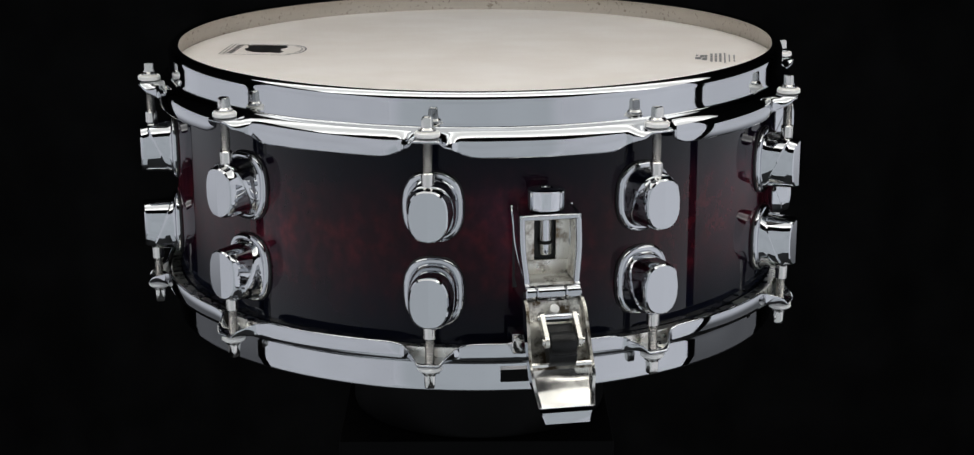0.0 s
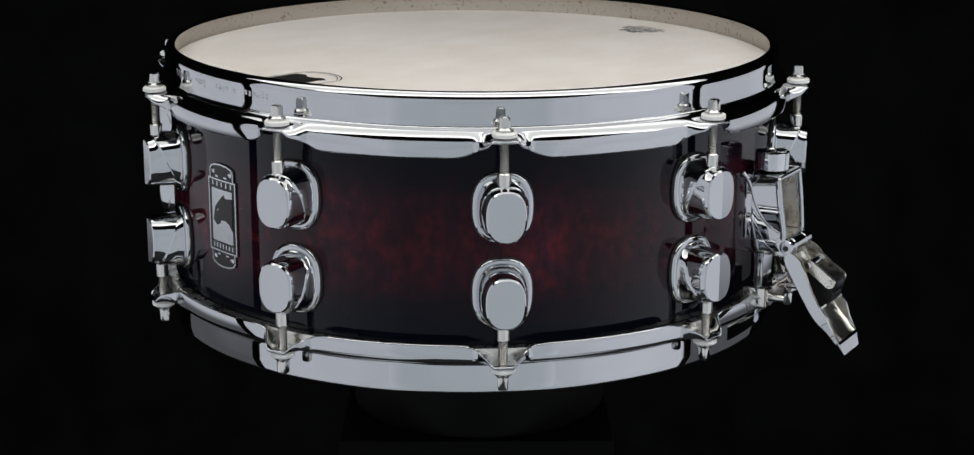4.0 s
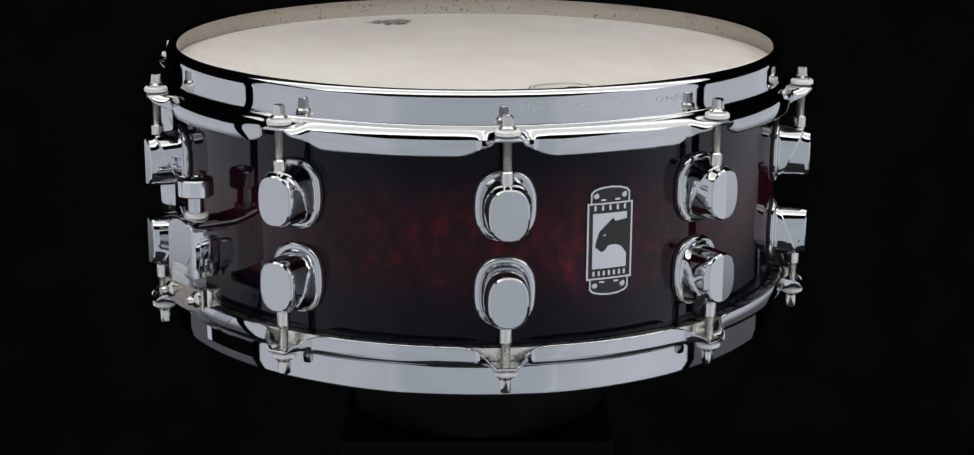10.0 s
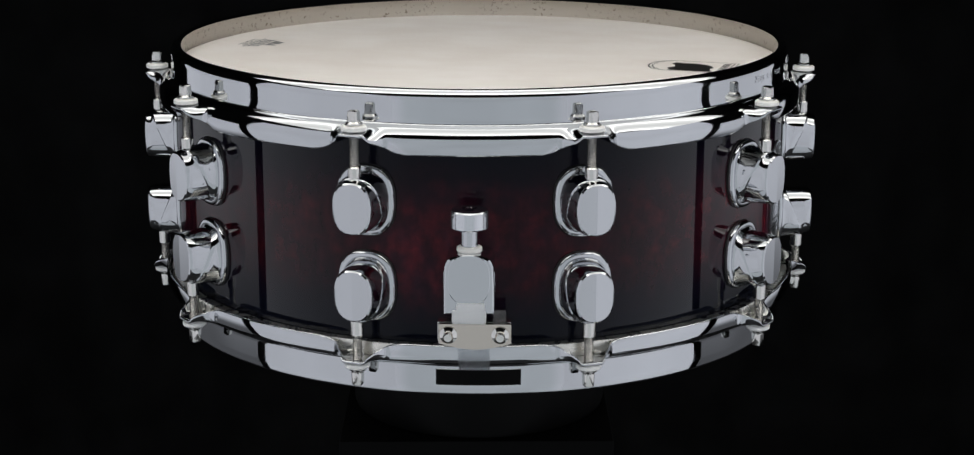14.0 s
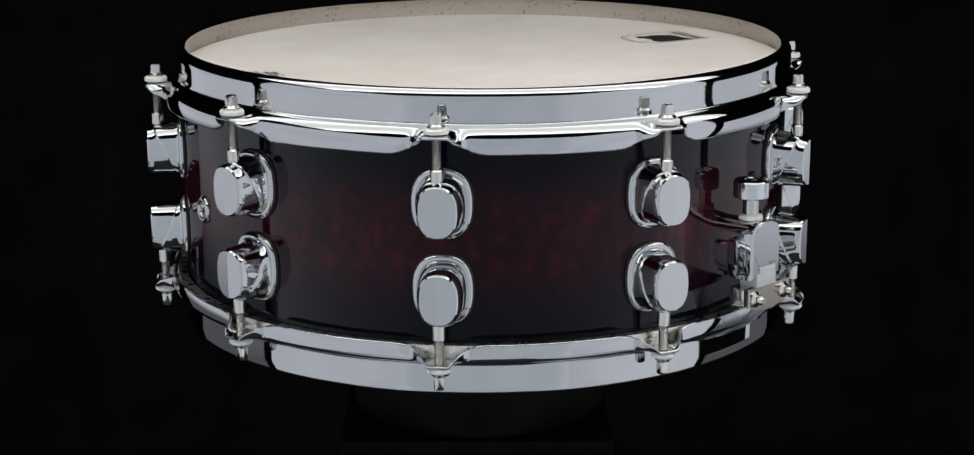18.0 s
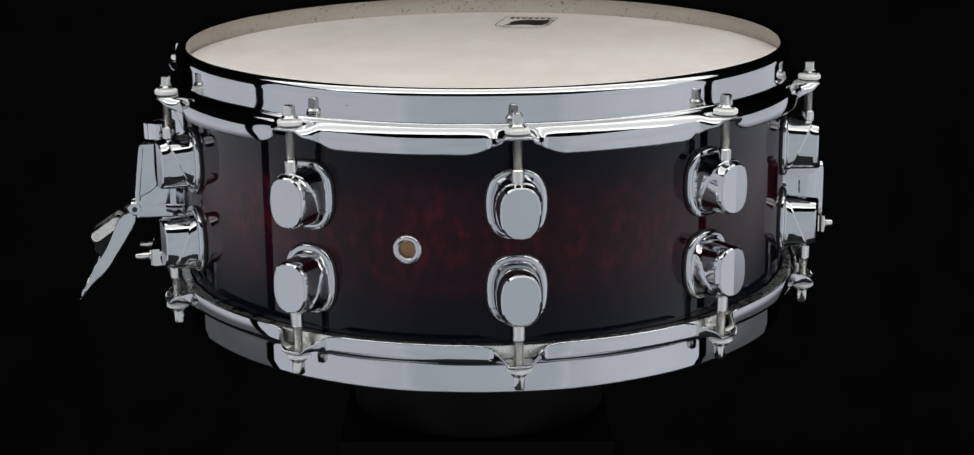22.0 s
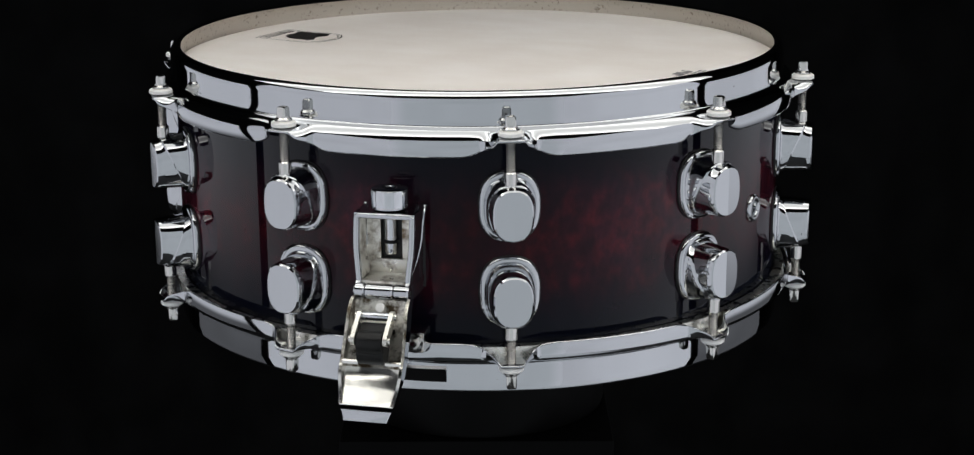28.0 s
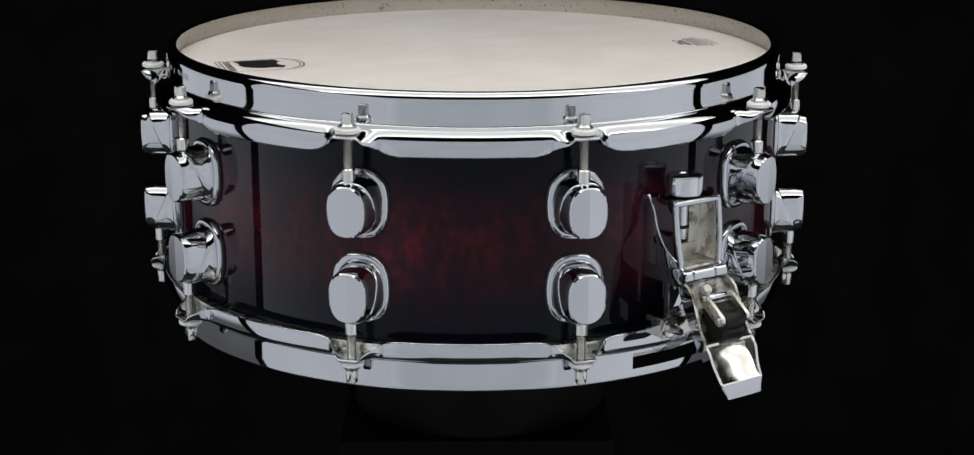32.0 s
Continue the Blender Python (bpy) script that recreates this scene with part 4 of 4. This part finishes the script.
# ---- worn engraving on the top hoop ----
rng = random.Random(5)


def etch_marks(phi0, phi1, z0, z1, count):
    """Worn lettering, beyond reading: a row of short bars, some rubbed away."""
    step = radians(phi1 - phi0) / count
    for i in range(count):
        if rng.random() < 0.2:
            continue
        q = radians(phi0) + step * (i + 0.5)
        h, w = (z1 - z0) * rng.uniform(0.5, 1.0), step * rng.uniform(0.18, 0.36)
        zc = (z0 + z1) / 2 + rng.uniform(-0.0004, 0.0004)
        outline = ((q - w, zc - h / 2), (q + w, zc - h / 2), (q + w, zc + h / 2), (q - w, zc + h / 2))
        part("engraved_bar", loft([[(r * math.cos(a), r * math.sin(a), z) for a, z in outline] for r in (0.1800, 0.18025)]), ETCH, top_hoop)


# ---- turntable and plinth ----
def build_turntable():
    t = tagged(new("turntable"), "round matt black turntable under the drum", "turntable")
    part("platform", turned([(0.0740, -0.1455), (0.0765, -0.1448), (0.0770, -0.1430), (0.0770, -0.0760), (0.0760, -0.0735), (0.0720, -0.0722)], n=96), TABLE_BLACK, t)
    part("pad", turned([(0.0700, -0.0725), (0.0700, -0.0680), (0.0690, -0.0676)], n=64), RUBBER, t, "black rubber pad")
    return t


turntable = build_turntable()
plinth = tagged(new("plinth"), "square matt black plinth carrying the turntable", "plinth")
part("cap", block(-0.0815, 0.0785, -0.0790, 0.0790, ZC - 0.1757, ZC - 0.1457, 0.002), PLINTH_BLACK, plinth)
part("column", block(-0.0795, 0.0765, -0.0770, 0.0770, 0.0, ZC - 0.1757, 0.002), PLINTH_BLACK, plinth)

# ---- studio ----
RX, RY, RZ = 2.6, 2.4, 2.9


def slab(name, x0, x1, y0, y1, z0, z1, mat, label, category):
    return tagged(mesh_object(name, block(x0, x1, y0, y1, z0, z1, 0), mat), label, category, kind="structure")


slab("floor", -RX, RX, -RY, RY, -0.1, 0.0, FLOOR_PAINT, "black painted studio floor", "floor")
slab("ceiling", -RX, RX, -RY, RY, RZ, RZ + 0.1, WALL_BLACK, "black studio ceiling", "ceiling")
slab("wall_south", -RX, RX, -RY - 0.1, -RY, 0, RZ, WALL_BLACK, "black studio wall", "wall")
slab("wall_north", -RX, RX, RY, RY + 0.1, 0, RZ, WALL_BLACK, "black studio wall", "wall")
slab("wall_west", -RX - 0.1, -RX, -RY, RY, 0, RZ, WALL_BLACK, "black studio wall", "wall")
slab("wall_east", RX, RX + 0.1, -RY, RY, 0, RZ, WALL_BLACK, "black studio wall", "wall")


def backdrop():
    """Black cloth hung behind the drum, in soft folds."""
    bm = bmesh.new()
    nx, nz = 80, 12
    g = [[bm.verts.new((-1.9 + 3.8 * i / nx, 1.9 + 0.02 * math.sin(i * 0.9) + 0.012 * math.sin(i * 2.3 + j * 0.15), 0.0 + 2.7 * j / nz)) for i in range(nx + 1)] for j in range(nz + 1)]
    for j in range(nz):
        for i in range(nx):
            bm.faces.new((g[j][i], g[j][i + 1], g[j + 1][i + 1], g[j + 1][i]))
    return tagged(mesh_object("backdrop", bm, CLOTH, 60), "black cloth backdrop in soft folds", "backdrop", kind="structure")


backdrop()


def softbox(a, b, z0, z1, glow, label):
    """An upright softbox from a to b in plan, its diffuser towards the middle of the room."""
    a, b = Vector((*a, 0)), Vector((*b, 0))
    mid, d = (a + b) / 2, (b - a)
    n = Vector((-d.y, d.x, 0)).normalized()
    if n.dot(-mid) < 0:
        n = -n
    w = d.length / 2
    box = tagged(new("softbox"), label, "softbox", "softboxes round the drum")
    box.matrix_basis = Matrix.Translation((mid.x, mid.y, 0)) @ Matrix((( d.normalized().x, -n.x, 0, 0), (d.normalized().y, -n.y, 0, 0), (0, 0, 1, 0), (0, 0, 0, 1)))
    part("diffuser", block(-w, w, 0.0, 0.01, z0, z1, 0), glow, box, "lit white diffuser")
    bm = loft([[(-w, 0.012, z0), (w, 0.012, z0), (w, 0.012, z1), (-w, 0.012, z1)], [(-w * 0.4, 0.22, z0 * 0.7 + z1 * 0.3), (w * 0.4, 0.22, z0 * 0.7 + z1 * 0.3), (w * 0.4, 0.22, z0 * 0.3 + z1 * 0.7), (-w * 0.4, 0.22, z0 * 0.3 + z1 * 0.7)]])
    part("hood", bm, FABRIC, box)
    part("stand", turned([(0.02, 0.0), (0.02, z0 * 0.5 + z1 * 0.5)], at=(0, 0.235, 0), n=12), FABRIC, box)
    return box


softbox((-0.86, -1.55), (0.86, -1.55), 0.04, 1.76, GLOW_FRONT, "wide black softbox with a lit white diffuser")
for s in (-1, 1):
    softbox((s * 0.86, -1.55), (s * 1.35, -0.225), 0.04, 1.74, GLOW_LEFT if s < 0 else GLOW_RIGHT, "tall black softbox with a lit white diffuser")
    softbox((s * 1.35, -0.135), (s * 1.35, 1.08), 0.26, ZC + 0.12, GLOW_BACK, "low black softbox with a lit white diffuser")


def low_softbox(x0, x1):
    """A flat softbox on the floor before the plinth, facing up."""
    box = tagged(new("low_softbox"), "flat black softbox lying on the floor, lit white diffuser", "softbox", "softboxes round the drum")
    y0, y1 = -1.50, -0.50
    part("diffuser", block(x0, x1, y0, y1, 0.10, 0.11, 0), GLOW_LOW, box, "lit white diffuser")
    part("hood", block(x0 - 0.01, x1 + 0.01, y0 - 0.01, y1 + 0.01, 0.0, 0.098, 0.01), FABRIC, box)
    return box


low_softbox(-0.84, -0.36)
low_softbox(0.36, 0.84)


def overhead():
    box = tagged(new("overhead_softbox"), "large black softbox hung over the drum, lit white diffuser", "softbox")
    z, x, y0, y1 = ZC + 0.47, 0.76, -0.51, 0.03
    box.matrix_basis = pose(0.16, 0, 0)
    part("diffuser", block(-x, x, y0, y1, z, z + 0.01, 0), GLOW_TOP, box, "lit white diffuser")
    part("hood", loft([[(-x, y0, z + 0.012), (x, y0, z + 0.012), (x, y1, z + 0.012), (-x, y1, z + 0.012)], [(-0.2, -0.35, z + 0.25), (0.2, -0.35, z + 0.25), (0.2, -0.10, z + 0.25), (-0.2, -0.10, z + 0.25)]]), FABRIC, box)
    part("hanger", turned([(0.015, z + 0.24), (0.015, RZ)], at=(0, -0.2, 0), n=12), FABRIC, box)
    return box


overhead()
etch_marks(157.0, 188.5, 0.0690, 0.0732, 32)


def motions():
    """Drum and turntable turn together, evenly."""
    rows_d, rows_t = [], []
    for t in range(33):
        turn = pose(0, 0, 0, 0, 0, SPIN * t)
        rows_d.append((float(t), turn @ pose(AXIS_OFF[0], AXIS_OFF[1], ZC, *LEAN, 0)))
        rows_t.append((float(t), pose(0, 0, ZC, 0, 0, SPIN * t)))
    walk(drum, rows_d)
    walk(turntable, rows_t)


motions()
